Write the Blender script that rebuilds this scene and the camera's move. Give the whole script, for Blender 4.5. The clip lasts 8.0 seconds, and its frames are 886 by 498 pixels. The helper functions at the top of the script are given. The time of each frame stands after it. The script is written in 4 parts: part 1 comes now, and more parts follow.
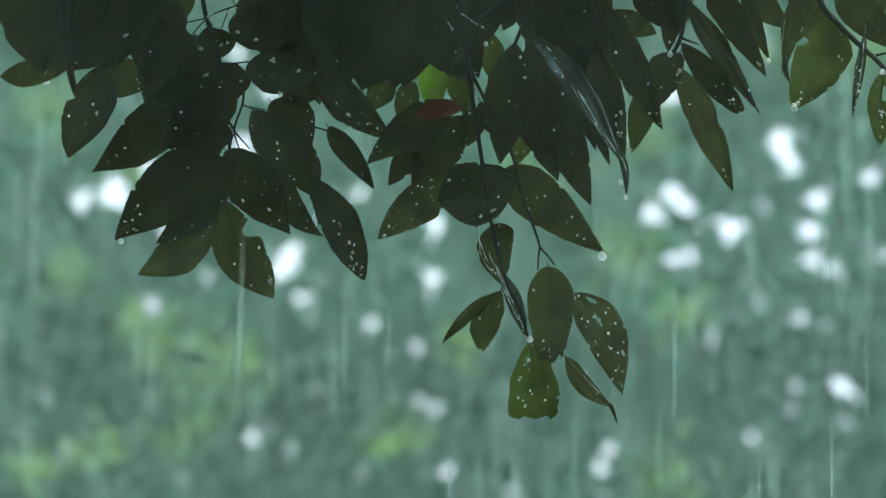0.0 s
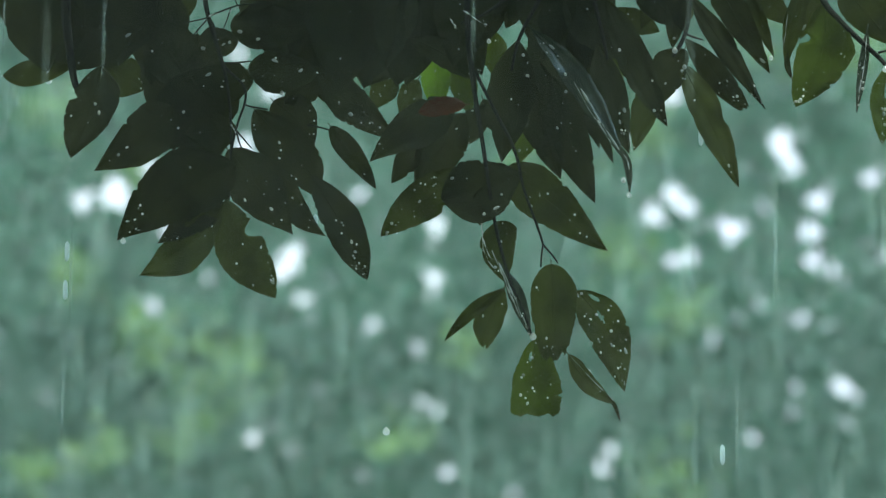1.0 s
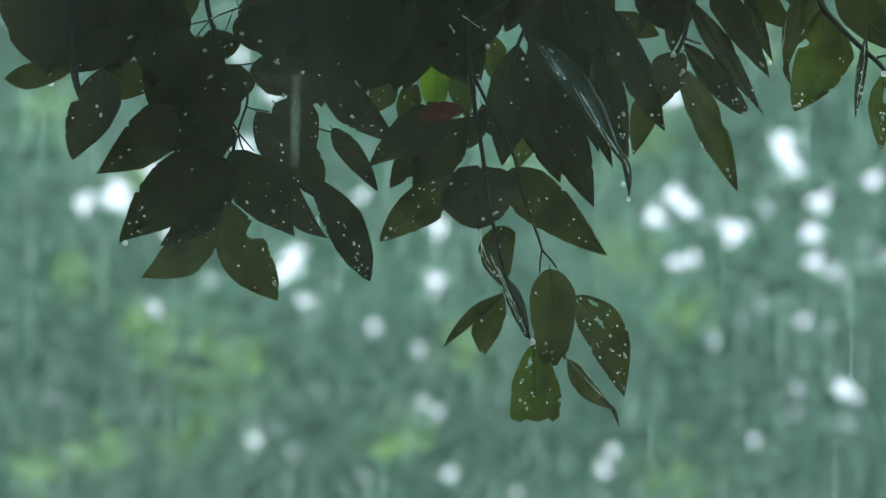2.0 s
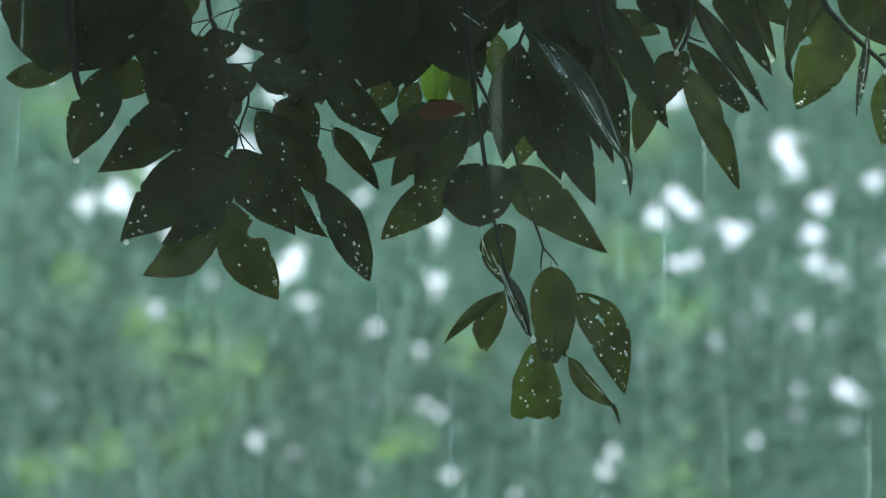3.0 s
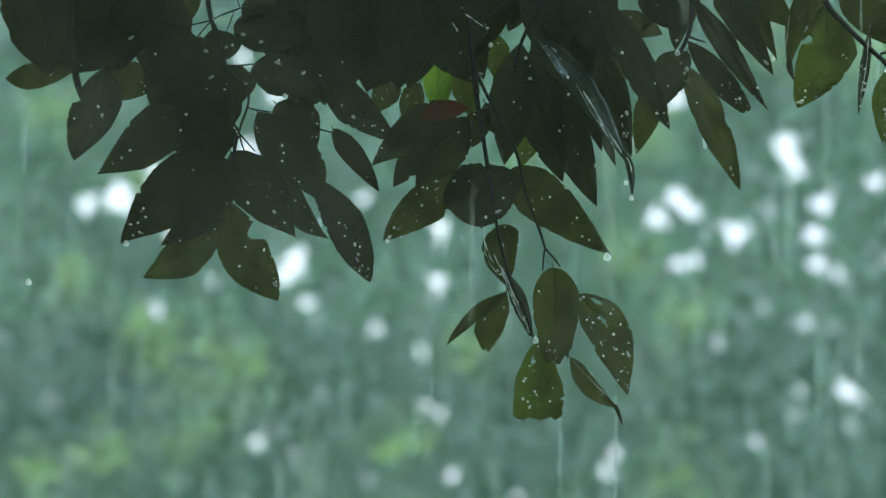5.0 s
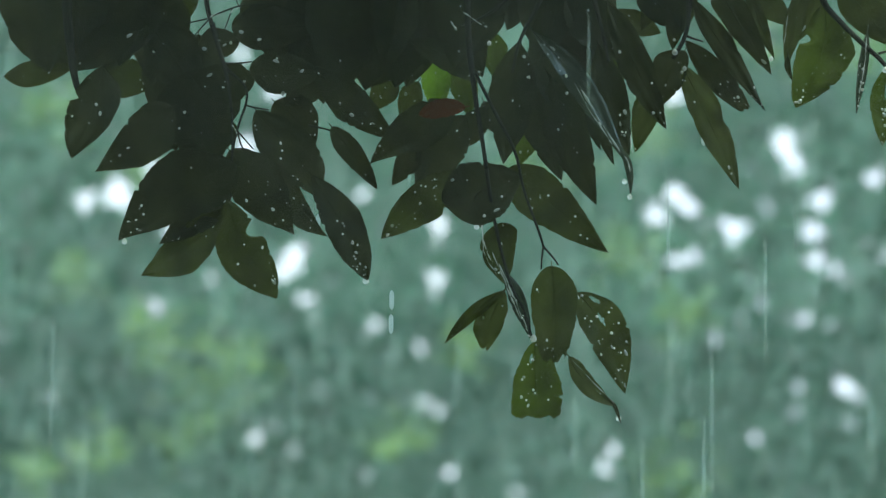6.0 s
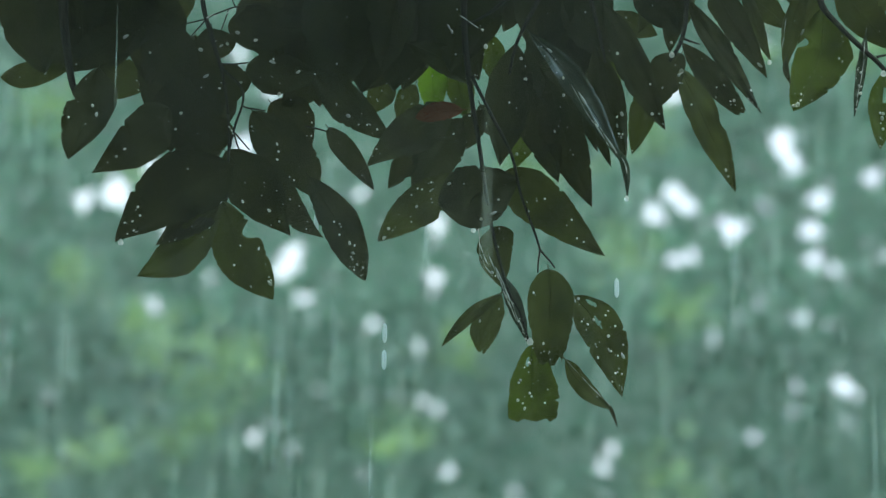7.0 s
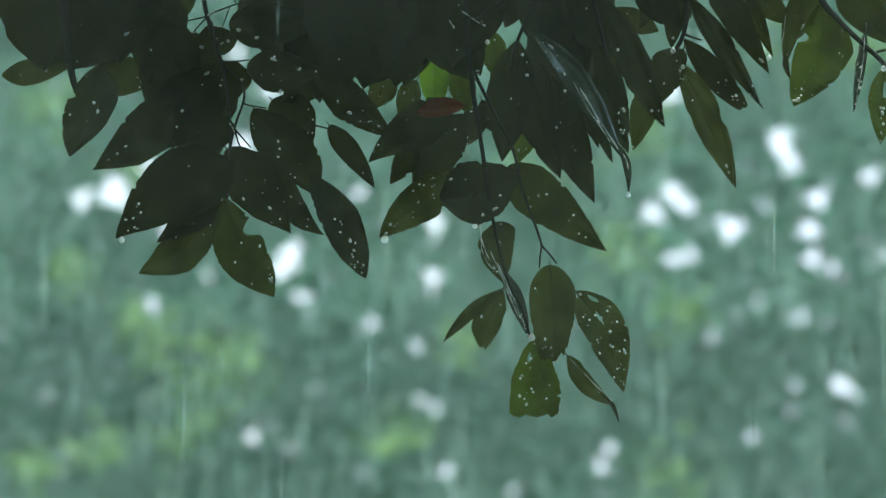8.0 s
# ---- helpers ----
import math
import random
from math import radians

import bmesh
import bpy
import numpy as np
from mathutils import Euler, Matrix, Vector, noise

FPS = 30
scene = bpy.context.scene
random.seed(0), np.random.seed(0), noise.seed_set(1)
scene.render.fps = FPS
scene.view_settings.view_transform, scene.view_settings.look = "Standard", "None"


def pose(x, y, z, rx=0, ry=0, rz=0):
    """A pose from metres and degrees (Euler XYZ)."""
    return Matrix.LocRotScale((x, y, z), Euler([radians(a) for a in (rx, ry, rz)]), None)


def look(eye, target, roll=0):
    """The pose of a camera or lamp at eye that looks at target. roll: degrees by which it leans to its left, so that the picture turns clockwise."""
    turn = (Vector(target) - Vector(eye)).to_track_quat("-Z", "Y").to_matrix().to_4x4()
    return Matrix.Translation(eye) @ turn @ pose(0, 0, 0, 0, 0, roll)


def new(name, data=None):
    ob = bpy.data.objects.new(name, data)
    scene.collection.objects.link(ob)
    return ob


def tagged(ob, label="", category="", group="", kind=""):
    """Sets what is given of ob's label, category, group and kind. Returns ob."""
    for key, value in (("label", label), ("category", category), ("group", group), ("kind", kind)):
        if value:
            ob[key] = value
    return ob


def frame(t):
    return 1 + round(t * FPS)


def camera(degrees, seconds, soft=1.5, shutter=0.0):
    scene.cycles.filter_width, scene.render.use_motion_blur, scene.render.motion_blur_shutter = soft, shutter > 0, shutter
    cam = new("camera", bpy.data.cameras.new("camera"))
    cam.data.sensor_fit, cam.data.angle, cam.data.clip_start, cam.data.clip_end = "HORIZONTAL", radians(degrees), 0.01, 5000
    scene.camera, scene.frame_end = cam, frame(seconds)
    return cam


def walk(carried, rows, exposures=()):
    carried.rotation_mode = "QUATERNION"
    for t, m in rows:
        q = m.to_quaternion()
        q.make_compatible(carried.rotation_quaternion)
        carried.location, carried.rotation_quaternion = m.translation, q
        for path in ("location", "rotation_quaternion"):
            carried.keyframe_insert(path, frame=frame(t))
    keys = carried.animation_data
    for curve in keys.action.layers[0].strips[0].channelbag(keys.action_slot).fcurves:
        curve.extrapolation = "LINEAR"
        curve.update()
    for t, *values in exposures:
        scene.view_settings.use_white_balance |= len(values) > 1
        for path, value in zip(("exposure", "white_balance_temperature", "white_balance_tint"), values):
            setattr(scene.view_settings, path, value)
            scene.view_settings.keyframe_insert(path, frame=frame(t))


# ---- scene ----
# camera: a long lens under an added, unseen porch roof, tilted up eight degrees and drifting by a tenth of a degree
cam = camera(20, 8.0, soft=1.2)
cam.data.dof.use_dof = True
cam.data.dof.focus_distance = 1.5
cam.data.dof.aperture_fstop = 7.4
TILT = 8.0
PAN = [(0, 0.000, 0.000), (0.5, 0.020, 0.019), (1, 0.020, 0.019), (1.5, 0.039, 0.039), (3, 0.079, 0.078), (3.5, 0.079, 0.099), (4, 0.099, 0.099), (4.5, 0.118, 0.118), (6, 0.079, 0.019), (6.5, 0.059, -0.001), (7, 0.039, -0.001), (7.5, 0.020, -0.020), (8, 0.000, -0.020)]
walk(cam, [(t, pose(0, -1.5, 1.6, 90 + TILT + up, 0, turn)) for t, turn, up in PAN],
     exposures=[(0.0, 2.27, 6230, -30), (8.0, 2.27, 6230, -30)])

# ---- light: overcast sky with a wide, weak sun high over the porch
world = bpy.data.worlds.new("rain_sky")
scene.world = world
world.use_nodes = True
sky = world.node_tree.nodes.new("ShaderNodeTexSky")
sky.sky_type = "NISHITA"
sky.sun_disc = False
sky.sun_elevation = radians(72)
sky.sun_rotation = radians(200)
sky.air_density, sky.dust_density, sky.ozone_density = 0.8, 3.0, 1.0
world.node_tree.links.new(sky.outputs[0], world.node_tree.nodes["Background"].inputs[0])
world.node_tree.nodes["Background"].inputs[1].default_value = 0.15
sun = new("sun", bpy.data.lights.new("sun", "SUN"))
sun.data.energy, sun.data.angle, sun.data.color = 1.4, radians(40), (1.0, 0.97, 0.92)
sun.matrix_basis = look((-1.6, -4.6, 15), (0, 0, 0))


# ---- materials
def material(name):
    m = bpy.data.materials.new(name)
    m.use_nodes = True
    nodes = m.node_tree.nodes
    return m, nodes, m.node_tree.links, nodes["Principled BSDF"], nodes["Material Output"]


def ramp(nodes, stops):
    r = nodes.new("ShaderNodeValToRGB")
    while len(r.color_ramp.elements) < len(stops):
        r.color_ramp.elements.new(0.5)
    for e, (p, c) in zip(r.color_ramp.elements, stops):
        e.position, e.color = p, (*c, 1)
    return r


def leaf_material(name, low, high, through_colour, share, rough, coat=0.0, spots=(0.02, 0.016, 0.008)):
    """A waxy leaf: mottled top, paler veins, brown specks, and light that comes through the blade."""
    m, nodes, links, bsdf, out = material(name)
    uv = nodes.new("ShaderNodeUVMap")
    uv.uv_map = "blade"
    sep = nodes.new("ShaderNodeSeparateXYZ")
    links.new(uv.outputs[0], sep.inputs[0])
    tex = nodes.new("ShaderNodeTexCoord")
    big = nodes.new("ShaderNodeTexNoise")
    big.inputs["Scale"].default_value, big.inputs["Detail"].default_value = 45, 4
    links.new(tex.outputs["Object"], big.inputs["Vector"])
    fine = nodes.new("ShaderNodeTexNoise")
    fine.inputs["Scale"].default_value, fine.inputs["Detail"].default_value = 420, 3
    links.new(tex.outputs["Object"], fine.inputs["Vector"])
    base = ramp(nodes, [(0.32, low), (0.7, high)])
    links.new(big.outputs["Fac"], base.inputs[0])
    # side veins: stripes that run forward from the midrib
    side = nodes.new("ShaderNodeMath")
    side.operation = "ABSOLUTE"
    links.new(sep.outputs["Y"], side.inputs[0])
    lean = nodes.new("ShaderNodeMath")
    lean.operation = "MULTIPLY_ADD"
    lean.inputs[1].default_value = -0.13
    links.new(side.outputs[0], lean.inputs[0])
    links.new(sep.outputs["X"], lean.inputs[2])
    wave = nodes.new("ShaderNodeMath")
    wave.operation = "PINGPONG"
    wave.inputs[1].default_value = 0.055
    links.new(lean.outputs[0], wave.inputs[0])
    vein = nodes.new("ShaderNodeMapRange")
    vein.inputs["From Min"].default_value, vein.inputs["From Max"].default_value = 0.0, 0.012
    vein.inputs["To Min"].default_value, vein.inputs["To Max"].default_value = 0.5, 0.0
    links.new(wave.outputs[0], vein.inputs["Value"])
    rib = nodes.new("ShaderNodeMapRange")
    rib.inputs["From Min"].default_value, rib.inputs["From Max"].default_value = 0.03, 0.09
    rib.inputs["To Min"].default_value, rib.inputs["To Max"].default_value = 1.0, 0.0
    links.new(side.outputs[0], rib.inputs["Value"])
    lines = nodes.new("ShaderNodeMath")
    lines.operation = "MAXIMUM"
    links.new(vein.outputs[0], lines.inputs[0])
    links.new(rib.outputs[0], lines.inputs[1])
    veined = nodes.new("ShaderNodeMixRGB")
    veined.blend_type = "MIX"
    veined.inputs[2].default_value = (high[0] * 1.5, high[1] * 1.35, high[2] * 1.4, 1)
    part_of = nodes.new("ShaderNodeMath")
    part_of.operation = "MULTIPLY"
    part_of.inputs[1].default_value = 0.15
    links.new(lines.outputs[0], part_of.inputs[0])
    links.new(part_of.outputs[0], veined.inputs[0])
    links.new(base.outputs[0], veined.inputs[1])
    speck = ramp(nodes, [(0.66, (0, 0, 0)), (0.73, (1, 1, 1))])
    links.new(fine.outputs["Fac"], speck.inputs[0])
    spotted = nodes.new("ShaderNodeMixRGB")
    spotted.inputs[2].default_value = (*spots, 1)
    links.new(speck.outputs[0], spotted.inputs[0])
    links.new(veined.outputs[0], spotted.inputs[1])
    each = nodes.new("ShaderNodeObjectInfo")
    vary = nodes.new("ShaderNodeHueSaturation")
    spread = nodes.new("ShaderNodeMapRange")
    spread.inputs["To Min"].default_value, spread.inputs["To Max"].default_value = 0.75, 1.3
    links.new(each.outputs["Random"], spread.inputs["Value"])
    links.new(spread.outputs[0], vary.inputs["Value"])
    links.new(spotted.outputs[0], vary.inputs["Color"])
    links.new(vary.outputs[0], bsdf.inputs["Base Color"])
    rough_map = nodes.new("ShaderNodeMapRange")
    rough_map.inputs["To Min"].default_value, rough_map.inputs["To Max"].default_value = rough * 0.6, rough * 1.4
    links.new(big.outputs["Fac"], rough_map.inputs["Value"])
    links.new(rough_map.outputs[0], bsdf.inputs["Roughness"])
    bsdf.inputs["Specular IOR Level"].default_value = 0.5 if coat else 0.13
    bsdf.inputs["Coat Weight"].default_value = coat
    bsdf.inputs["Coat Roughness"].default_value = 0.08
    bump = nodes.new("ShaderNodeBump")
    bump.inputs["Strength"].default_value, bump.inputs["Distance"].default_value = 0.2, 0.0005
    height = nodes.new("ShaderNodeMath")
    height.operation = "SUBTRACT"
    links.new(fine.outputs["Fac"], height.inputs[0])
    links.new(lines.outputs[0], height.inputs[1])
    links.new(height.outputs[0], bump.inputs["Height"])
    links.new(bump.outputs[0], bsdf.inputs["Normal"])
    glow = nodes.new("ShaderNodeBsdfTranslucent")
    tint = nodes.new("ShaderNodeMixRGB")
    tint.blend_type = "MULTIPLY"
    tint.inputs[0].default_value = 0.9
    tint.inputs[1].default_value = (*through_colour, 1)
    shade = ramp(nodes, [(0.36, (0.35, 0.33, 0.3)), (0.62, (1.15, 1.15, 1.1))])
    links.new(big.outputs["Fac"], shade.inputs[0])
    links.new(shade.outputs[0], tint.inputs[2])
    links.new(tint.outputs[0], glow.inputs["Color"])
    mix = nodes.new("ShaderNodeMixShader")
    mix.inputs[0].default_value = share
    links.new(bsdf.outputs[0], mix.inputs[1])
    links.new(glow.outputs[0], mix.inputs[2])
    links.new(mix.outputs[0], out.inputs[0])
    return m


# leaf tones put each leaf's shade and backlight into its colour
DARK_TONE = leaf_material("dark_tone_leaf", (0.020, 0.022, 0.009), (0.030, 0.033, 0.013), (0.062, 0.060, 0.016), 0.25, 0.5)
MID_TONE = leaf_material("mid_tone_leaf", (0.040, 0.044, 0.014), (0.058, 0.064, 0.018), (0.080, 0.086, 0.018), 0.4, 0.42)
BACKLIT_GREEN = leaf_material("backlit_green_leaf", (0.070, 0.100, 0.016), (0.105, 0.150, 0.024), (0.22, 0.33, 0.030), 0.55, 0.4)
BACKLIT_TONE = leaf_material("backlit_tone_leaf", (0.044, 0.052, 0.012), (0.072, 0.084, 0.017), (0.100, 0.124, 0.017), 0.5, 0.4)
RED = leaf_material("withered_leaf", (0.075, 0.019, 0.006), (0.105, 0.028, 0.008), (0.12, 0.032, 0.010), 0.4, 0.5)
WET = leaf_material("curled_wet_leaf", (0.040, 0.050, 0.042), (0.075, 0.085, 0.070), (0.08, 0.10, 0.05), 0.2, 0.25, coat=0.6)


def bark_material(name, low, high, scale):
    m, nodes, links, bsdf, out = material(name)
    tex = nodes.new("ShaderNodeTexCoord")
    stretch = nodes.new("ShaderNodeMapping")
    stretch.inputs["Scale"].default_value = (scale, scale, scale * 0.25)
    links.new(tex.outputs["Object"], stretch.inputs[0])
    grain = nodes.new("ShaderNodeTexNoise")
    grain.inputs["Scale"].default_value, grain.inputs["Detail"].default_value = 6, 6
    links.new(stretch.outputs[0], grain.inputs["Vector"])
    col = ramp(nodes, [(0.35, low), (0.68, high)])
    links.new(grain.outputs["Fac"], col.inputs[0])
    links.new(col.outputs[0], bsdf.inputs["Base Color"])
    bsdf.inputs["Roughness"].default_value = 0.65
    bsdf.inputs["Specular IOR Level"].default_value = 0.2
    bump = nodes.new("ShaderNodeBump")
    bump.inputs["Strength"].default_value, bump.inputs["Distance"].default_value = 0.6, 0.06 / scale
    links.new(grain.outputs["Fac"], bump.inputs["Height"])
    links.new(bump.outputs[0], bsdf.inputs["Normal"])
    return m


TWIG = bark_material("wet_twig", (0.010, 0.009, 0.009), (0.026, 0.022, 0.021), 120)
BARK = bark_material("tree_bark", (0.045, 0.036, 0.028), (0.13, 0.105, 0.08), 8)


def water_material(name, clear, scattered, glints, see_through=0.0):
    """Water that bends the light, with white scatter and mirror shares added to make it look sky-bright."""
    m, nodes, links, bsdf, out = material(name)
    bsdf.inputs["Base Color"].default_value = (1, 0.98, 0.93, 1)
    bsdf.inputs["Roughness"].default_value = 0.03
    bsdf.inputs["IOR"].default_value = 1.33
    bsdf.inputs["Transmission Weight"].default_value = clear
    soft = nodes.new("ShaderNodeBsdfTranslucent")
    soft.inputs[0].default_value = (1, 0.98, 0.93, 1)
    glint = nodes.new("ShaderNodeBsdfGlossy")
    glint.inputs["Color"].default_value = (1, 0.97, 0.9, 1)
    glint.inputs["Roughness"].default_value = 0.15
    inner = nodes.new("ShaderNodeMixShader")
    inner.inputs[0].default_value = glints
    body = nodes.new("ShaderNodeMixShader")
    body.inputs[0].default_value = see_through
    links.new(soft.outputs[0], body.inputs[1])
    links.new(nodes.new("ShaderNodeBsdfTransparent").outputs[0], body.inputs[2])
    links.new(body.outputs[0], inner.inputs[1])
    links.new(glint.outputs[0], inner.inputs[2])
    mix = nodes.new("ShaderNodeMixShader")
    mix.inputs[0].default_value = scattered
    links.new(bsdf.outputs[0], mix.inputs[1])
    links.new(inner.outputs[0], mix.inputs[2])
    links.new(mix.outputs[0], out.inputs[0])
    return m


def rain_material(name, share, tint=(0.9, 0.95, 0.95)):
    """A falling drop drawn out by its speed: mostly clear, the rest scatters the sky's light."""
    m, nodes, links, bsdf, out = material(name)
    clear = nodes.new("ShaderNodeBsdfTransparent")
    milky = nodes.new("ShaderNodeBsdfTranslucent")
    milky.inputs[0].default_value = (*tint, 1)
    gloss = nodes.new("ShaderNodeBsdfDiffuse")
    gloss.inputs[0].default_value = (*tint, 1)
    both = nodes.new("ShaderNodeMixShader")
    links.new(milky.outputs[0], both.inputs[1])
    links.new(gloss.outputs[0], both.inputs[2])
    mix = nodes.new("ShaderNodeMixShader")
    mix.inputs[0].default_value = share
    links.new(clear.outputs[0], mix.inputs[1])
    links.new(both.outputs[0], mix.inputs[2])
    links.new(mix.outputs[0], out.inputs[0])
    return m


WATER = water_material("water", 1.0, 0.75, 0.12, 0.4)
# bead waters whitened to stand in for glints of the sky
BEADS = water_material("bright_rain_beads", 0.15, 0.95, 0.2)
GLINT_WATER = water_material("glint_white_water", 0.15, 0.9, 0.7)
RAIN = rain_material("falling_rain", 0.24, (0.85, 0.95, 0.9))
DRIP = rain_material("falling_drop_water", 0.75)
MIST = rain_material("misty_rain", 0.5, (0.82, 0.95, 0.88))
# tinted warm so that the veil near the lens lifts the dark leaves
LENS_VEIL = rain_material("warm_lens_veil", 0.35, (0.95, 0.9, 0.74))


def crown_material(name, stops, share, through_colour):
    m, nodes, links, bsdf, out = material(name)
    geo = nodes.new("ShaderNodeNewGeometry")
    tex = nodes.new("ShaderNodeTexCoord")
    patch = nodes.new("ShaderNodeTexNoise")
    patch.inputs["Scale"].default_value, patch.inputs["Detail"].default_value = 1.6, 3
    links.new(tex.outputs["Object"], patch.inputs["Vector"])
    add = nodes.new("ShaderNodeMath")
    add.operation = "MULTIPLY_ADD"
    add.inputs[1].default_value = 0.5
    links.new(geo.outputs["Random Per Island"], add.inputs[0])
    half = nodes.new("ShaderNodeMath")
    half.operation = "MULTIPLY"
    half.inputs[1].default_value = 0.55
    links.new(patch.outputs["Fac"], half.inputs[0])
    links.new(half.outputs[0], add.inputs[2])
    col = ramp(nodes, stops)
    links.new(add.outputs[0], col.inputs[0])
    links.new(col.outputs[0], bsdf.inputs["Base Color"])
    bsdf.inputs["Roughness"].default_value = 0.6
    bsdf.inputs["Specular IOR Level"].default_value = 0.2
    glow = nodes.new("ShaderNodeBsdfTranslucent")
    glow.inputs["Color"].default_value = (*through_colour, 1)
    mix = nodes.new("ShaderNodeMixShader")
    mix.inputs[0].default_value = share
    links.new(bsdf.outputs[0], mix.inputs[1])
    links.new(glow.outputs[0], mix.inputs[2])
    links.new(mix.outputs[0], out.inputs[0])
    return m


# far crowns: pale blue-green puts the rain haze into the leaf colour
HAZED_LEAVES = crown_material("haze_tinted_foliage", [(0.2, (0.070, 0.160, 0.112)), (0.5, (0.079, 0.175, 0.118)), (0.8, (0.090, 0.190, 0.122))], 0.45, (0.12, 0.21, 0.125))
FRESH_LEAVES = crown_material("fresh_foliage", [(0.2, (0.086, 0.132, 0.036)), (0.8, (0.126, 0.186, 0.044))], 0.4, (0.15, 0.225, 0.05))
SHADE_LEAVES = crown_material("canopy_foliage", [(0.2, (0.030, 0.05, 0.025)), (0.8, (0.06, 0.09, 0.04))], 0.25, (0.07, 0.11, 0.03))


def plain_material(name, low, high, scale, rough):
    m, nodes, links, bsdf, out = material(name)
    tex = nodes.new("ShaderNodeTexCoord")
    grain = nodes.new("ShaderNodeTexNoise")
    grain.inputs["Scale"].default_value, grain.inputs["Detail"].default_value = scale, 6
    links.new(tex.outputs["Object"], grain.inputs["Vector"])
    col = ramp(nodes, [(0.35, low), (0.68, high)])
    links.new(grain.outputs["Fac"], col.inputs[0])
    links.new(col.outputs[0], bsdf.inputs["Base Color"])
    bsdf.inputs["Roughness"].default_value = rough
    bump = nodes.new("ShaderNodeBump")
    bump.inputs["Strength"].default_value, bump.inputs["Distance"].default_value = 0.4, 0.02
    links.new(grain.outputs["Fac"], bump.inputs["Height"])
    links.new(bump.outputs[0], bsdf.inputs["Normal"])
    return m


SOIL = plain_material("wet_grassy_soil", (0.035, 0.05, 0.02), (0.075, 0.095, 0.04), 3, 0.7)
PLASTER = plain_material("weathered_plaster", (0.10, 0.10, 0.09), (0.17, 0.165, 0.15), 2, 0.85)
BOARDS = plain_material("dark_roof_boards", (0.04, 0.03, 0.022), (0.08, 0.06, 0.045), 5, 0.7)


# ---- building blocks
def mesh_object(name, verts, faces, mat, parent=None, label="", smooth=True):
    me = bpy.data.meshes.new(name)
    me.from_pydata(verts, [], faces)
    me.materials.append(mat)
    if smooth:
        me.polygons.foreach_set("use_smooth", [True] * len(me.polygons))
    ob = new(name, me)
    if parent:
        ob.parent = parent
    if label:
        tagged(ob, label)
    return ob


def part(name, bm, mat, parent, label=""):
    me = bpy.data.meshes.new(name)
    bm.to_mesh(me)
    bm.free()
    me.materials.append(mat)
    me.polygons.foreach_set("use_smooth", [True] * len(me.polygons))
    ob = new(name, me)
    ob.parent = parent
    if label:
        tagged(ob, label)
    return ob


def tube(points, radii, sides=8, wobble=0.0):
    """Vertices and faces of a closed, tapered tube along a smoothed line."""
    pts = [Vector(p) for p in points]
    fine, rr = [], []
    for i in range(len(pts) - 1):
        p0, p1, p2, p3 = pts[max(i - 1, 0)], pts[i], pts[i + 1], pts[min(i + 2, len(pts) - 1)]
        for k in range(5):
            s = k / 5
            fine.append(0.5 * (2 * p1 + (p2 - p0) * s + (2 * p0 - 5 * p1 + 4 * p2 - p3) * s * s + (3 * p1 - p0 - 3 * p2 + p3) * s ** 3))
            rr.append(radii[i] * (1 - s) + radii[i + 1] * s)
    fine.append(pts[-1])
    rr.append(radii[-1])
    verts, faces = [], []
    for i, p in enumerate(fine):
        d = (fine[min(i + 1, len(fine) - 1)] - fine[max(i - 1, 0)]).normalized()
        a = d.cross(Vector((0.3, 1, 0.2))).normalized()
        b = d.cross(a)
        for k in range(sides):
            ang = 2 * math.pi * k / sides
            r = rr[i] * (1 + wobble * noise.noise(p * 40 + Vector((k, 0, 0))))
            verts.append(p + a * (math.cos(ang) * r) + b * (math.sin(ang) * r))
    n = len(fine)
    for i in range(n - 1):
        for k in range(sides):
            k2 = (k + 1) % sides
            faces.append((i * sides + k, i * sides + k2, (i + 1) * sides + k2, (i + 1) * sides + k))
    faces.append(tuple(range(sides - 1, -1, -1)))
    faces.append(tuple((n - 1) * sides + k for k in range(sides)))
    return verts, faces


# ---- ground, and the unseen porch added as a light block
def slab(name, x0, x1, y0, y1, z0, z1, mat, label, category):
    bm = bmesh.new()
    bmesh.ops.create_cube(bm, size=1)
    for v in bm.verts:
        v.co = Vector((x0 if v.co.x < 0 else x1, y0 if v.co.y < 0 else y1, z0 if v.co.z < 0 else z1))
    bmesh.ops.bevel(bm, geom=bm.edges[:], offset=0.01, segments=1, affect="EDGES")
    me = bpy.data.meshes.new(name)
    bm.to_mesh(me)
    bm.free()
    me.materials.append(mat)
    return tagged(new(name, me), label, category, kind="structure")


def build_ground():
    verts, faces = [], []
    steps = [-900, -300, -90, -30, -12, -6, -3, 0, 3, 6, 12, 30, 90, 300, 900]
    for y in steps:
        for x in steps:
            near = abs(x) < 20 and abs(y) < 20
            verts.append((x, y, -0.02 + (0.02 * noise.noise(Vector((x, y, 0))) if near else 0)))
    n = len(steps)
    for j in range(n - 1):
        for i in range(n - 1):
            faces.append((j * n + i, j * n + i + 1, (j + 1) * n + i + 1, (j + 1) * n + i))
    tagged(mesh_object("ground", verts, faces, SOIL), "wet dark ground with short grass under the trees", "ground", kind="structure")


build_ground()


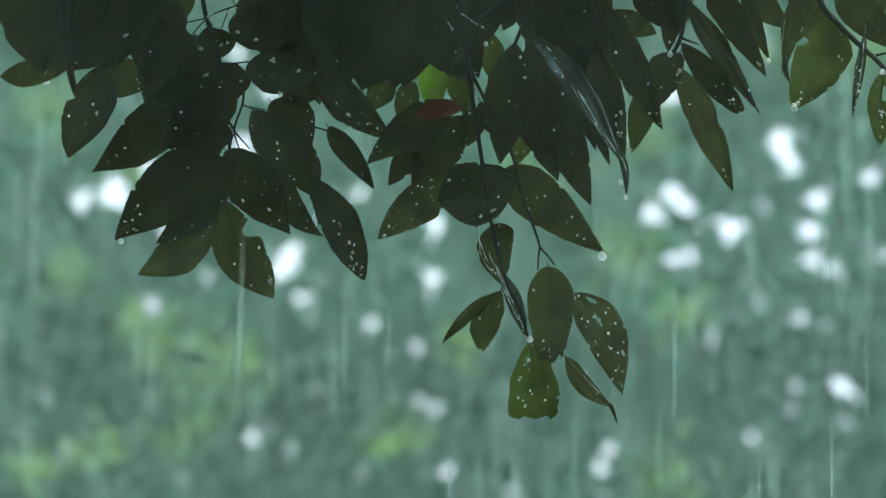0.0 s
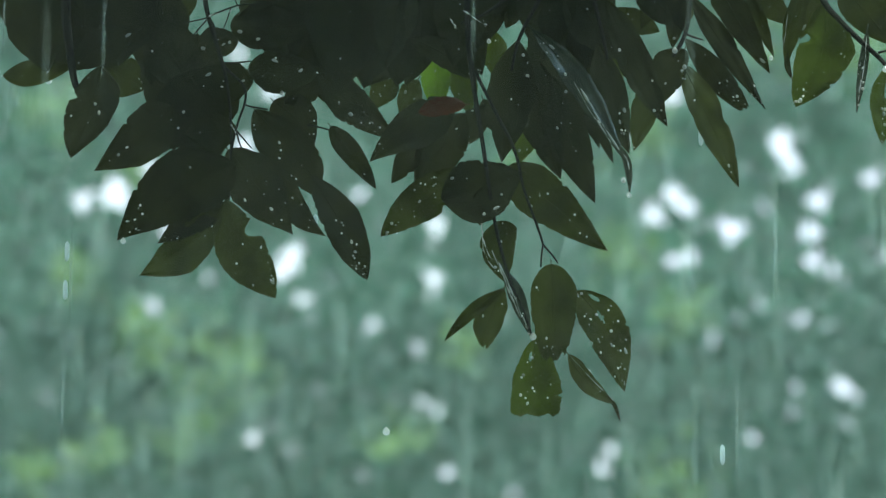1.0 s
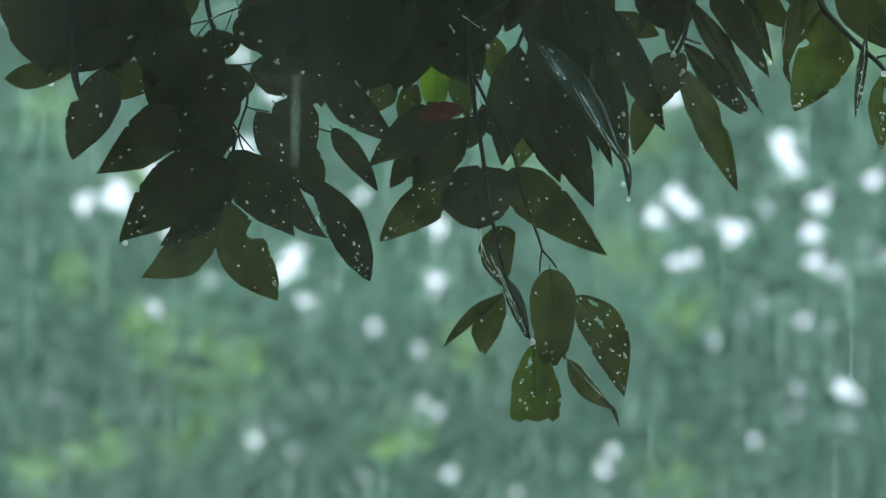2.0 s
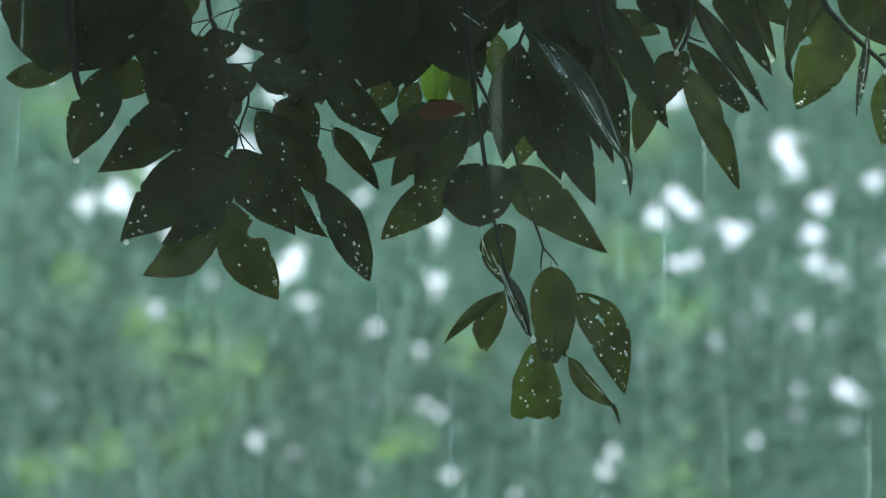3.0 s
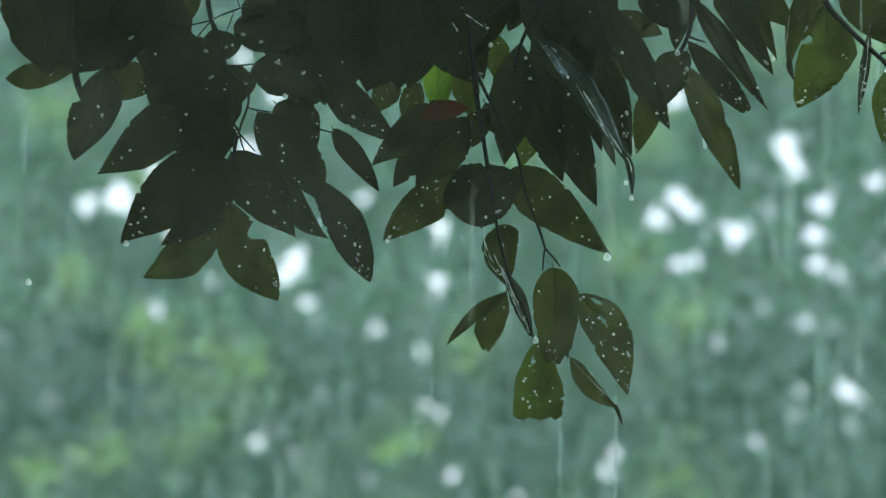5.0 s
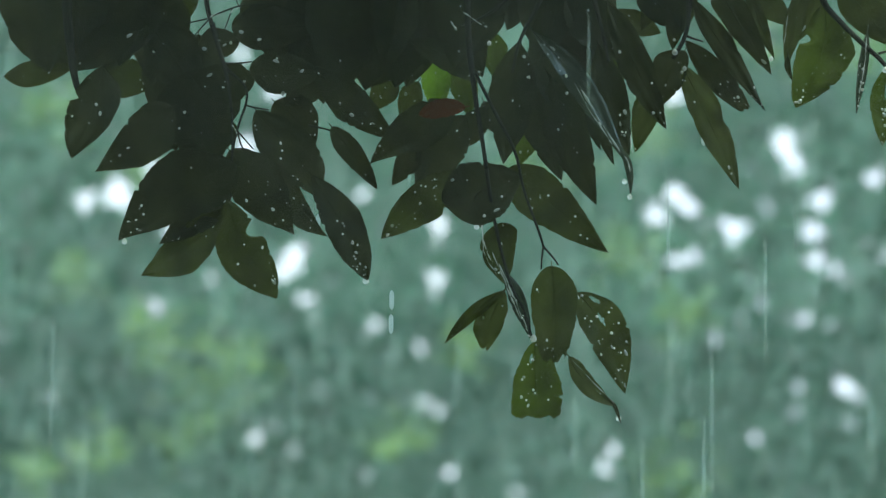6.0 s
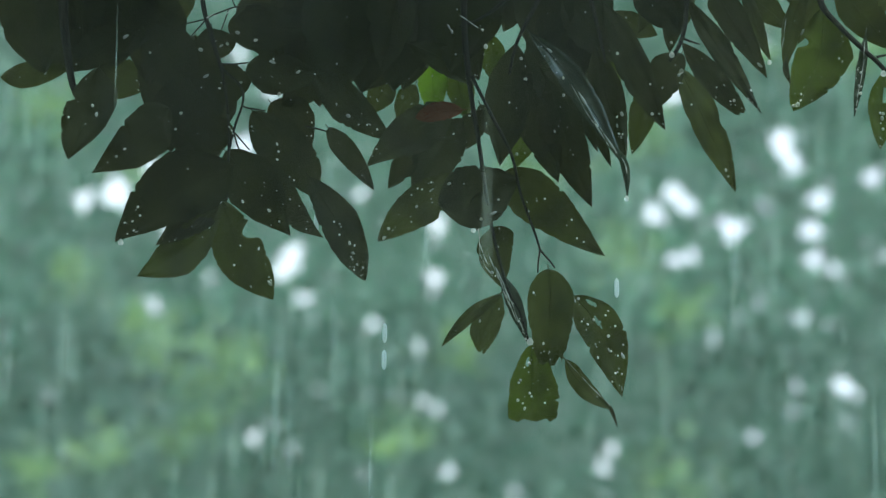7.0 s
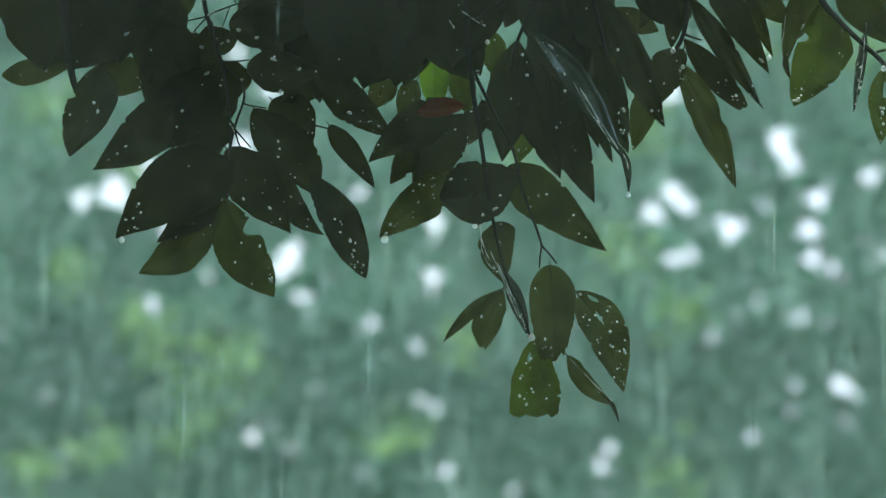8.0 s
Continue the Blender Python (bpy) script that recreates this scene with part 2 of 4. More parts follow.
def glow_sheet():
    """A glowing sheet low over the horizon, far behind the trees, added to make their sky gaps white."""
    m, nodes, links, bsdf, out = material("sky_glow")
    glow = nodes.new("ShaderNodeEmission")
    tex = nodes.new("ShaderNodeTexCoord")
    glow_noise = nodes.new("ShaderNodeTexNoise")
    glow_noise.inputs["Scale"].default_value, glow_noise.inputs["Detail"].default_value = 0.03, 5
    links.new(tex.outputs["Object"], glow_noise.inputs["Vector"])
    col = ramp(nodes, [(0.3, (0.80, 0.70, 1.0)), (0.7, (0.88, 0.78, 1.0))])
    links.new(glow_noise.outputs["Fac"], col.inputs[0])
    links.new(col.outputs[0], glow.inputs["Color"])
    glow.inputs["Strength"].default_value = 0.45
    links.new(glow.outputs[0], out.inputs[0])
    verts, faces = [], []
    for i in range(25):
        a = radians(-60 + 5 * i)
        for j in range(15):
            h = -2 + 9 * j
            d = 220 + 0.004 * h * h
            verts.append((d * math.sin(a), d * math.cos(a), h))
    for i in range(24):
        for j in range(14):
            k = i * 15 + j
            faces.append((k, k + 1, k + 16, k + 15))
    tagged(mesh_object("backdrop", verts, faces, m), "glowing pale sheet added behind the trees to whiten the sky gaps", "sky", kind="structure")


glow_sheet()
# unseen porch shell, added to keep front light off the hanging leaves
slab("added_wall_south", -4, 4, -4.2, -4.0, 0, 2.9, PLASTER, "unseen plaster wall added behind the camera to limit front light", "wall")
slab("added_wall_west", -4.2, -4.0, -4.2, -1.4, 0, 2.9, PLASTER, "unseen plaster side wall added to limit front light", "wall")
slab("added_wall_east", 4.0, 4.2, -4.2, -1.4, 0, 2.9, PLASTER, "unseen plaster side wall added to limit front light", "wall")
slab("ceiling", -4.4, 4.4, -4.4, -1.42, 2.9, 3.0, BOARDS, "unseen dark boarded roof added to keep the leaves dark", "ceiling")


# ---- far trees, a loose row ten metres off with the bright sky showing through their gaps
GAPS = []


def gap(x, z, rx, rz, lean, fill=0.0):
    c, s = math.cos(radians(lean)), math.sin(radians(lean))
    GAPS.append((x, z, rx * 0.84, rz * 0.84, c, s, fill))


gap(1.349, 0.407, 0.027, 0.066, 14)
gap(1.390, 0.331, 0.030, 0.025, 0)
gap(0.834, 0.137, 0.037, 0.028, 0)
gap(0.909, 0.223, 0.023, 0.031, 0)
gap(0.969, 0.173, 0.037, 0.019, -25)
gap(1.138, 0.088, 0.053, 0.031, -30)
gap(1.491, 0.193, 0.027, 0.028, 0)
gap(1.457, 0.070, 0.037, 0.028, 0)
gap(1.700, 0.277, 0.025, 0.027, 0)
gap(1.470, -0.050, 0.024, 0.017, -15)
gap(1.548, -0.082, 0.016, 0.014, 0)
gap(0.978, -0.030, 0.017, 0.015, 0)
gap(0.925, -0.045, 0.011, 0.010, 0)
gap(1.577, -0.544, 0.019, 0.022, 0)
gap(1.425, -0.275, 0.016, 0.020, 10, 0.01)
gap(1.277, 0.169, 0.013, 0.013, 0, 0.08)
gap(1.228, -0.756, 0.013, 0.013, 0)
gap(0.662, -0.800, 0.013, 0.014, 0, 0.02)
gap(0.628, -0.868, 0.017, 0.017, 0)
gap(0.013, -0.886, 0.014, 0.013, 0, 0.08)
gap(0.264, -0.970, 0.016, 0.015, 0)
gap(-0.756, -0.751, 0.017, 0.017, 0)
gap(-0.616, -0.814, 0.014, 0.013, 0, 0.08)
gap(-1.152, -0.220, 0.018, 0.018, 0)
gap(-1.313, 0.218, 0.077, 0.050, 0)
gap(-1.437, 0.191, 0.023, 0.022, 0)
gap(-0.605, -0.025, 0.043, 0.035, 0)
gap(-0.650, -0.088, 0.023, 0.022, 0)
gap(-0.571, -0.195, 0.013, 0.015, 0, 0.02)
gap(-0.043, -0.119, 0.028, 0.024, -20)
gap(-0.036, 0.092, 0.030, 0.035, 0)
gap(-0.330, 0.216, 0.013, 0.014, 0, 0.02)
gap(-0.092, -0.614, 0.012, 0.011, 0, 0.02)
gap(-0.035, -0.636, 0.012, 0.010, 0, 0.02)
gap(-0.196, -0.587, 0.010, 0.008, 0, 0.2)
gap(-0.690, 0.632, 0.024, 0.022, 0)
gap(-1.167, 0.322, 0.027, 0.016, 20)
gap(0.906, 0.621, 0.023, 0.031, 0)
gap(-0.819, 0.778, 0.020, 0.016, 0)
gap(1.750, -0.011, 0.013, 0.017, 0, 0.08)
gap(1.397, -0.549, 0.008, 0.008, 0, 0.2)
gap(1.637, -0.576, 0.012, 0.011, 0, 0.08)
gap(-1.089, 0.070, 0.027, 0.016, 30)
gap(-0.279, -0.301, 0.010, 0.009, 0, 0.2)
gap(-0.796, 0.407, 0.027, 0.025, 0)
gap(1.183, -0.268, 0.010, 0.010, 0, 0.2)
gap(1.262, -0.223, 0.010, 0.010, 0, 0.2)
gap(1.385, -0.650, 0.010, 0.010, 0, 0.2)
gap(-0.290, -0.295, 0.010, 0.010, 0, 0.2)
gap(-0.211, -0.407, 0.010, 0.010, 0, 0.2)
gap(-0.099, -0.394, 0.010, 0.010, 0, 0.2)
gap(-0.538, -0.272, 0.010, 0.010, 0, 0.2)
gap(-0.688, -0.699, 0.010, 0.010, 0, 0.2)
gap(1.610, -0.677, 0.010, 0.010, 0, 0.2)
gap(1.419, 0.452, 0.010, 0.010, 0, 0.2)
gap(1.266, 0.884, 0.010, 0.010, 0, 0.2)
gap(1.277, 0.816, 0.010, 0.010, 0, 0.2)
gap(-0.931, -0.110, 0.010, 0.010, 0, 0.2)
gap(-1.572, -0.583, 0.010, 0.010, 0, 0.2)
gap(-0.319, -0.897, 0.010, 0.010, 0, 0.2)
gap(0.895, -0.047, 0.010, 0.010, 0, 0.2)
gap(1.509, -0.301, 0.010, 0.010, 0, 0.2)
gap(-0.504, -0.560, 0.010, 0.010, 0, 0.2)
gap(0.261, -0.268, 0.010, 0.010, 0, 0.2)
gap(1.059, -0.358, 0.010, 0.010, 0, 0.2)

EYE_HEIGHT, FAR = 1.6, 10.0


def plan_to_world(x, z, y):
    """A place in the upright sheet of the far crowns, which leans with the slope of the trees, y metres off."""
    k = (y + 1.5) / FAR
    c, s = math.cos(radians(TILT)), math.sin(radians(TILT))
    return np.stack([x * k, -1.5 + FAR * k * c - z * k * s, EYE_HEIGHT + FAR * k * s + z * k * c], -1)


def scatter(count, rng, sample, size, mat, name, parent, clear=True, label=""):
    """Many small bent leaves round sampled places; none where the crown has a gap."""
    x, z, y = sample(count)
    if clear:
        keep = np.ones(len(x), bool)
        for gx, gz, rx, rz, c, s, fill in GAPS:
            dx, dz = x - gx, z - gz
            u, v = dx * c + dz * s, -dx * s + dz * c
            m = size * 0.42
            ang = np.arctan2(v / rz, u / rx)
            far = (u / (rx + m)) ** 2 + (v / (rz + m)) ** 2
            far *= 1 + 0.38 * np.sin(3 * ang + gx * 90) + 0.3 * np.sin(5 * ang + gz * 70)
            keep &= (far > 1) | (rng.random(len(x)) < fill + 0.45 * far ** 3)
        x, z, y = x[keep], z[keep], y[keep]
    p = plan_to_world(x, z, y)
    n = len(p)
    up = rng.normal(size=(n, 3)) * 0.42 + (0, -0.55, 0.75)
    up /= np.linalg.norm(up, axis=1)[:, None]
    side = np.cross(up, rng.normal(size=(n, 3)) - (0, 0, 0.8))
    side /= np.linalg.norm(side, axis=1)[:, None]
    d = np.cross(side, up)
    length = size * rng.uniform(0.7, 1.25, n)[:, None]
    w = length * 0.3
    v = np.stack([p - d * length / 2, p + side * w + up * w * 0.3, p + d * length / 2, p - side * w + up * w * 0.3], 1).reshape(-1, 3)
    i = np.arange(n) * 4
    f = np.concatenate([np.stack([i, i + 1, i + 2], -1), np.stack([i, i + 2, i + 3], -1)])
    ob = mesh_object(name, v.tolist(), f.tolist(), mat, parent, label, smooth=False)
    tagged(ob, kind="stuff")
    return ob


def far_tree(x0, x1, trunk_x, seed, depth):
    rng = np.random.default_rng(seed)
    foot = Vector((trunk_x, depth + 0.7, 0))
    tree = new("tree")
    tree.location = foot
    tagged(tree, "leafy green tree standing in the rain", "tree", "row of far trees")
    v, f = tube([(0, 0, -0.05), (0.06, 0.02, 1.2), (-0.03, 0.05, 2.6), (0.05, 0.1, 4.2)], [0.15, 0.11, 0.08, 0.03], 10, 0.2)
    mesh_object("trunk", v, f, BARK, tree)
    for k, z in enumerate((0.95, 1.15, 3.85, 4.0)):
        s = -1 if k % 2 else 1
        v, f = tube([(0, 0.03, z), (s * 0.5, -0.15, z + 0.35), (s * 1.05, -0.3, z + 0.55)], [0.05, 0.03, 0.012], 6, 0.2)
        mesh_object("limb", v, f, BARK, tree)

    def sample(n):
        x = rng.uniform(x0, x1, n) + rng.normal(0, 0.15, n)
        z = rng.uniform(-1.6, 2.5, n)
        lump = 0.5 * np.sin(3.1 * x + seed) * np.sin(2.7 * z + 0.4) + 0.3 * np.sin(7 * x - 2 * z + seed)
        y = depth + rng.uniform(-0.08, 0.12, n) + 0.08 * lump + 0.3 * np.maximum(-z - 0.25, 0)
        off = (x - (x0 + x1) / 2) / (x1 - x0)
        top = 2.2 - 2.6 * off ** 2 + 0.35 * lump + rng.normal(0, 0.07, n)
        low = -1.3 + 0.9 * off ** 2 * (np.abs(x) > 2.0) + 0.2 * lump + rng.normal(0, 0.06, n)
        keep = (z < top) & (z > np.minimum(low, np.where(np.abs(x) < 2.0, -1.1, 9)))
        return x[keep], z[keep], y[keep]
    crown = scatter(140000, rng, sample, 0.052, HAZED_LEAVES, "crown", tree)
    crown.location = -foot
    return tree


FAR_TREES = [far_tree(-3.3, -1.0, -2.1, 3, 8.6), far_tree(-1.0, 1.1, 0.2, 4, 8.7), far_tree(1.1, 3.3, 2.2, 5, 8.6)]
fresh_rng = np.random.default_rng(9)


def tuft(x, z, r):
    """A tuft of fresh, paler leaves in front of a far crown."""
    r *= 0.85
    tree = FAR_TREES[0 if x < -1.0 else 1 if x < 1.1 else 2]

    def sample(n):
        return (x + fresh_rng.normal(0, r * 0.7, n) + 0.4 * r * np.sign(fresh_rng.normal(size=n)), z + fresh_rng.normal(0, r * 0.7, n), 8.1 + fresh_rng.uniform(-0.1, 0.1, n))
    ob = scatter(int(36 + r * 210), fresh_rng, sample, 0.055, FRESH_LEAVES, "fresh_shoot", tree, True, "paler yellow-green new leaves")
    ob.location = -tree.location


tuft(-1.471, -0.110, 0.085)
tuft(-1.111, -0.380, 0.135)
tuft(-1.179, -0.313, 0.090)
tuft(-0.909, -0.583, 0.135)
tuft(-1.651, -0.880, 0.060)
tuft(0.891, -0.920, 0.135)
tuft(-0.189, -0.762, 0.085)
tuft(0.947, -0.268, 0.090)
tuft(-1.358, -0.807, 0.090)
tuft(-1.246, 0.317, 0.090)
tuft(-1.561, 0.565, 0.112)
tuft(-0.819, -0.448, 0.090)
tuft(-1.044, -0.762, 0.090)
tuft(-0.234, 0.767, 0.090)
tuft(0.711, 0.002, 0.101)
tuft(0.081, -0.358, 0.101)
tuft(0.396, 0.317, 0.135)
tuft(1.250, 0.857, 0.124)
tuft(0.767, 0.463, 0.101)
tuft(1.655, 0.789, 0.090)


# ---- an unseen tree, added to carry and shade the hanging branches: trunk, limb and leaf cover
def near_tree():
    tree = new("tree")
    tagged(tree, "unseen dark-barked tree added to carry and shade the branches", "tree")
    tree.location = (-1.9, 0.5, 0)
    v, f = tube([(0, 0, -0.05), (0.03, 0.02, 1.0), (0.1, 0.0, 2.0), (0.15, 0.05, 3.2), (0.3, 0.1, 4.4)], [0.17, 0.14, 0.12, 0.09, 0.05], 12, 0.2)
    mesh_object("trunk", v, f, BARK, tree)
    v, f = tube([(0.1, 0, 1.75), (0.7, -0.35, 1.98), (1.3, -0.5, 2.02), (1.9, -0.53, 2.01), (2.5, -0.5, 2.03)], [0.06, 0.04, 0.026, 0.018, 0.008], 10, 0.2)
    mesh_object("limb", v, f, BARK, tree)
    rng = np.random.default_rng(21)
    n = 16000
    clumps = np.stack([rng.uniform(-0.5, 4.3, 150), rng.uniform(-0.95, 1.2, 150), 2.75 + rng.normal(0, 0.32, 150)], -1)
    p = clumps[rng.integers(0, 150, n)] + rng.normal(0, 1, (n, 3)) * (0.24, 0.2, 0.15)
    fill = rng.uniform((-0.5, -1.14, 2.35), (4.3, 1.2, 2.95), (8000, 3))
    # extra leaves that darken the upper middle of the branches
    shade_fill = rng.uniform((1.5, -1.14, 2.26), (2.02, -0.5, 2.7), (1200, 3))
    p = np.vstack([p, fill, shade_fill])
    p = p[rng.random(len(p)) < np.where(p[:, 0] > 2.06, 0.5, 1.0)]  # thinned on the right to let more light onto those branches
    p = p[(p[:, 1] > -1.14) & (p[:, 1] < 0.45) & (p[:, 2] > 2.2)]
    p = p[p[:, 2] > 2.3 + 0.3 * np.maximum(p[:, 1] + 0.5, 0)]
    n = len(p)
    d = rng.normal(size=(n, 3)) * (1, 1, 0.5) - (0, 0, 0.8)
    d /= np.linalg.norm(d, axis=1)[:, None]
    side = np.cross(d, rng.normal(size=(n, 3)))
    side /= np.linalg.norm(side, axis=1)[:, None]
    v = np.stack([p - d * 0.045, p + side * 0.018, p + d * 0.045, p - side * 0.018], 1).reshape(-1, 3)
    i = np.arange(n) * 4
    f = np.stack([i, i + 1, i + 2, i + 3], -1)
    tagged(mesh_object("shade_canopy", v.tolist(), f.tolist(), SHADE_LEAVES, tree, smooth=False), kind="stuff")
    return tree


near_tree()


# ---- the hanging branches
MM = 0.001
CENTRE = Vector((0, -1.5 + 1.5 * math.cos(radians(TILT)), 1.6 + 1.5 * math.sin(radians(TILT))))
leaf_rng = random.Random(7)
LEAVES = []


def branch(x, z):
    """An empty where a branch leaves the limb; its own plane leans by the tilt."""
    ob = new("hanging_branch")
    ob.matrix_basis = Matrix.Translation(CENTRE) @ pose(0, 0, 0, TILT) @ pose(x * MM, 0, z * MM)
    return tagged(ob, "wet drooping branch with dark green pointed leaves", "branch", "branches over the porch")


def stem(parent, points, r0, r1):
    n = len(points)
    v, f = tube([Vector(p) * MM for p in points], [(r0 + (r1 - r0) * i / (n - 1)) * MM for i in range(n)], 8, 0.25)
    mesh_object("stem", v, f, TWIG, parent)


def glint_trickle(parent, points, r0, r1):
    """Broken white tubes that stand in for wet glints and trickles along a leaf or twig."""
    pts = [Vector(p) * MM for p in points]
    verts, faces = [], []
    for i in range(len(pts) - 1):
        along = pts[i + 1] - pts[i]
        s = 0.0
        while s < 0.95:
            e = min(s + leaf_rng.uniform(0.35, 1.0), 1.0)
            jog = Vector((leaf_rng.uniform(-1, 1), 0, leaf_rng.uniform(-1, 1))) * (r0 * 0.5 * MM)
            q0, q1 = pts[i] + along * s + jog, pts[i] + along * e + jog
            thick = leaf_rng.uniform(0.4, 1.5) * (r0 + r1) / 2 * MM
            tv, tf = tube([q0, q0.lerp(q1, leaf_rng.uniform(0.3, 0.7)) + jog * 0.6, q1], [thick * 0.15, thick, thick * 0.2], 6, 0.4)
            faces += [tuple(k + len(verts) for k in fc) for fc in tf]
            verts += tv
            s = e + leaf_rng.uniform(-0.1, 0.12)
    mesh_object("water_glint_trickle", verts, faces, GLINT_WATER, parent, "broken white thread for wet glints and trickling rainwater")["kind"] = "stuff"


def bead_mesh(seed, long, mat):
    """A low, uneven dome of water, one unit across, that lies on a blade."""
    verts, faces = [], []
    shift = Vector((seed * 7.3, seed * 3.1, 0))
    for rad, h in ((1.0, -0.25), (1.0, 0.2), (0.82, 0.6), (0.5, 0.85)):
        for k in range(8):
            ang = math.pi * k / 4
            c, s = math.cos(ang), math.sin(ang)
            out = rad * (1 + 0.45 * noise.noise(shift + Vector((c, s, 0))))
            verts.append((c * out * long, s * out, h))
    verts.append((0, 0, 0.95))
    for j in range(3):
        for k in range(8):
            k2 = (k + 1) % 8
            faces.append((j * 8 + k, j * 8 + k2, (j + 1) * 8 + k2, (j + 1) * 8 + k))
    for k in range(8):
        faces.append((24 + k, 24 + (k + 1) % 8, 32))
    me = bpy.data.meshes.new("water_bead")
    me.from_pydata(verts, [], faces)
    me.materials.append(mat)
    me.polygons.foreach_set("use_smooth", [True] * len(me.polygons))
    return me


BEAD_MESHES = [bead_mesh(k, long, GLINT_WATER) for k, long in enumerate((1.0, 1.0, 1.1, 1.35, 1.7, 2.3))]
BACKLIT_BEAD_MESHES = [bead_mesh(k + 9, long, BEADS) for k, long in enumerate((1.0, 1.0, 1.1, 1.3, 1.6))]


def leaf(parent, base, tip, width=0.0, bend=0.0, peak=0.42, tone=0.0, beads=9, cut=0.0, torn=0, sides=None, peaks=None, ends=(0.8, 0.95, 0.95), bite=None, big=1.0, holes=()):
    """A pointed leaf from base (x, depth, z) to tip (x, z), in millimetres: folded on its midrib, waved and worn at the edge.
    sides: how far its two edges bulge from the straight line between base and tip; peaks: where along it; ends: how blunt base and tip are;
    bite: (side, place, depth, breadth) of a piece that is missing from an edge; big: the size of its beads; holes: (u, v, half length, half breadth) of eaten holes."""
    rnd = leaf_rng
    b = Vector((base[0], 0, base[2]))
    t = Vector((tip[0], 0, tip[1]))
    length = (t - b).length
    d = (t - b) / length
    n = Vector((-d.z, 0, d.x))
    turn = radians(rnd.uniform(-28, 28))
    fold = math.tan(radians(rnd.uniform(6, 20))) * 0.6
    curl = rnd.uniform(-0.06, 0.05)
    cross = n * math.cos(turn) + Vector((0, 1, 0)) * math.sin(turn)
    face = cross.cross(d).normalized()
    if face.y > 0:
        face = -face
    if sides:
        right, left = sides
        bow = (right - left) * 0.5
        right, left = right - bow * 0.8, left + bow * 0.8
        bow *= 0.8
        peak_r, peak_l = peaks
    else:
        right = left = width / 2
        bow = bend * length
        peak_r = peak_l = peak
    seed = rnd.uniform(0, 500)
    span = length / (1 - cut)
    us, vs = (96, 14) if beads >= 4 else (40, 4)
    verts, faces, uvs = [], [], []
    bite_u, bite_s = rnd.uniform(0.3, 0.75), rnd.choice((-1, 1))
    nicks = [(rnd.random(), rnd.uniform(0.05, 0.16)) for _ in range(3)]
    mid = (peak_r + peak_l) / 2

    def nick2(q):
        return 0.2 + 0.75 * ((q * 7.3) % 1)

    def rise(u, top, first, last):
        a = max(u / top if u < top else (1 - u) / (1 - top), 0.0)
        return math.sin(min(a, 1.0) * math.pi / 2) ** (first if u < top else last)

    def place(u, v):
        h = rise(u, peak_r if v > 0 else peak_l, ends[0], ends[1] if v > 0 else ends[2])
        h *= 1 + 0.08 * noise.noise(Vector((u * 7, seed, 0.5 * math.copysign(1, v)))) + 0.05 * noise.noise(Vector((u * 26, seed, math.copysign(1, v))))
        for nick, depth in nicks:
            if (nick - 0.5) * v > 0:
                h *= 1 - depth * max(0.0, 1 - abs(u - nick2(nick)) / 0.022)
        if torn and v * bite_s > 0:
            h *= 1 - 0.3 * max(0, 1 - abs(u - bite_u) / 0.05)
        if bite and v * bite[0] > 0:
            h *= 1 - bite[2] * max(0.0, 1 - ((u - bite[1]) / bite[3]) ** 2)
        off = (right if v > 0 else left) * h * v
        w = off / (math.cos(turn) + face.dot(n) * fold * math.copysign(1, v))
        ripple = 0.03 * length * noise.noise(Vector((u * 5, v * 1.5, seed)))
        return b + d * (span * u) + n * (bow * rise(u, mid, 1.0, 1.0)) + cross * w + face * (abs(w) * fold) \
            + Vector((0, 1, 0)) * (curl * length * u * u + (ripple * abs(v) + ripple * 0.4) * face.y)

    def at(i, j):
        v = j / vs
        end = 1 - cut
        if cut:
            end -= 0.12 * abs(noise.noise(Vector((v * 1.9, seed, 3.1)))) + 0.03 * abs(noise.noise(Vector((v * 9, seed, 1.3))))
        u = i / us
        return (u + 0.5 * u * (1 - u) * (2 * u - 1)) * end, v

    for i in range(us + 1):
        for j in range(-vs, vs + 1):
            u, v = at(i, j)
            verts.append(place(u, v) - b)
            uvs.append((u, v))
    # beads gather round a few spots; the larger ones cover pinholes cut so backlight brightens them
    wet = random.Random(int(seed * 1000))
    few = 0.45 if base[1] >= 8 else 1.0
    spots = [(wet.uniform(0.2, 0.9), wet.uniform(-0.7, 0.7)) for _ in range(4)]
    drops, eaten_or_pinhole = [], set()
    for k in range(max(2, int(beads * few * wet.uniform(0.7, 1.3))) if beads else 0):
        su, sv = wet.choice(spots) if beads < 20 else (wet.uniform(0.15, 0.8), wet.uniform(-0.6, 0.6))
        i = min(max(int(wet.gauss(su, 0.13) * us), 6), us - 8)
        j = min(max(int(wet.gauss(sv, 0.32) * vs), 3 - vs), vs - 4)
        u, v = at(i + 0.5, j + 0.5)
        pinhole = beads >= 4 and wet.random() < 0.36
        r = wet.choice((0.28, 0.32, 0.36, 0.4, 0.45, 0.55, 0.7, 1.0)) * big
        if pinhole:
            eaten_or_pinhole.add((i, j))
            r = min(max(r, 0.7 * (place(*at(i + 1, j)) - place(*at(i, j))).length, 0.7 * (place(*at(i, j + 1)) - place(*at(i, j))).length), 1.0)
        drops.append((u, v, r, pinhole))
    for hu, hv, ru, rv in holes:
        for i in range(us):
            for j in range(-vs, vs):
                u, v = at(i + 0.5, j + 0.5)
                if ((u - hu) / ru) ** 2 + ((v - hv) / rv) ** 2 < 1 + 0.5 * noise.noise(Vector((u * 40, v * 9, seed))):
                    eaten_or_pinhole.add((i, j))
    row = 2 * vs + 1
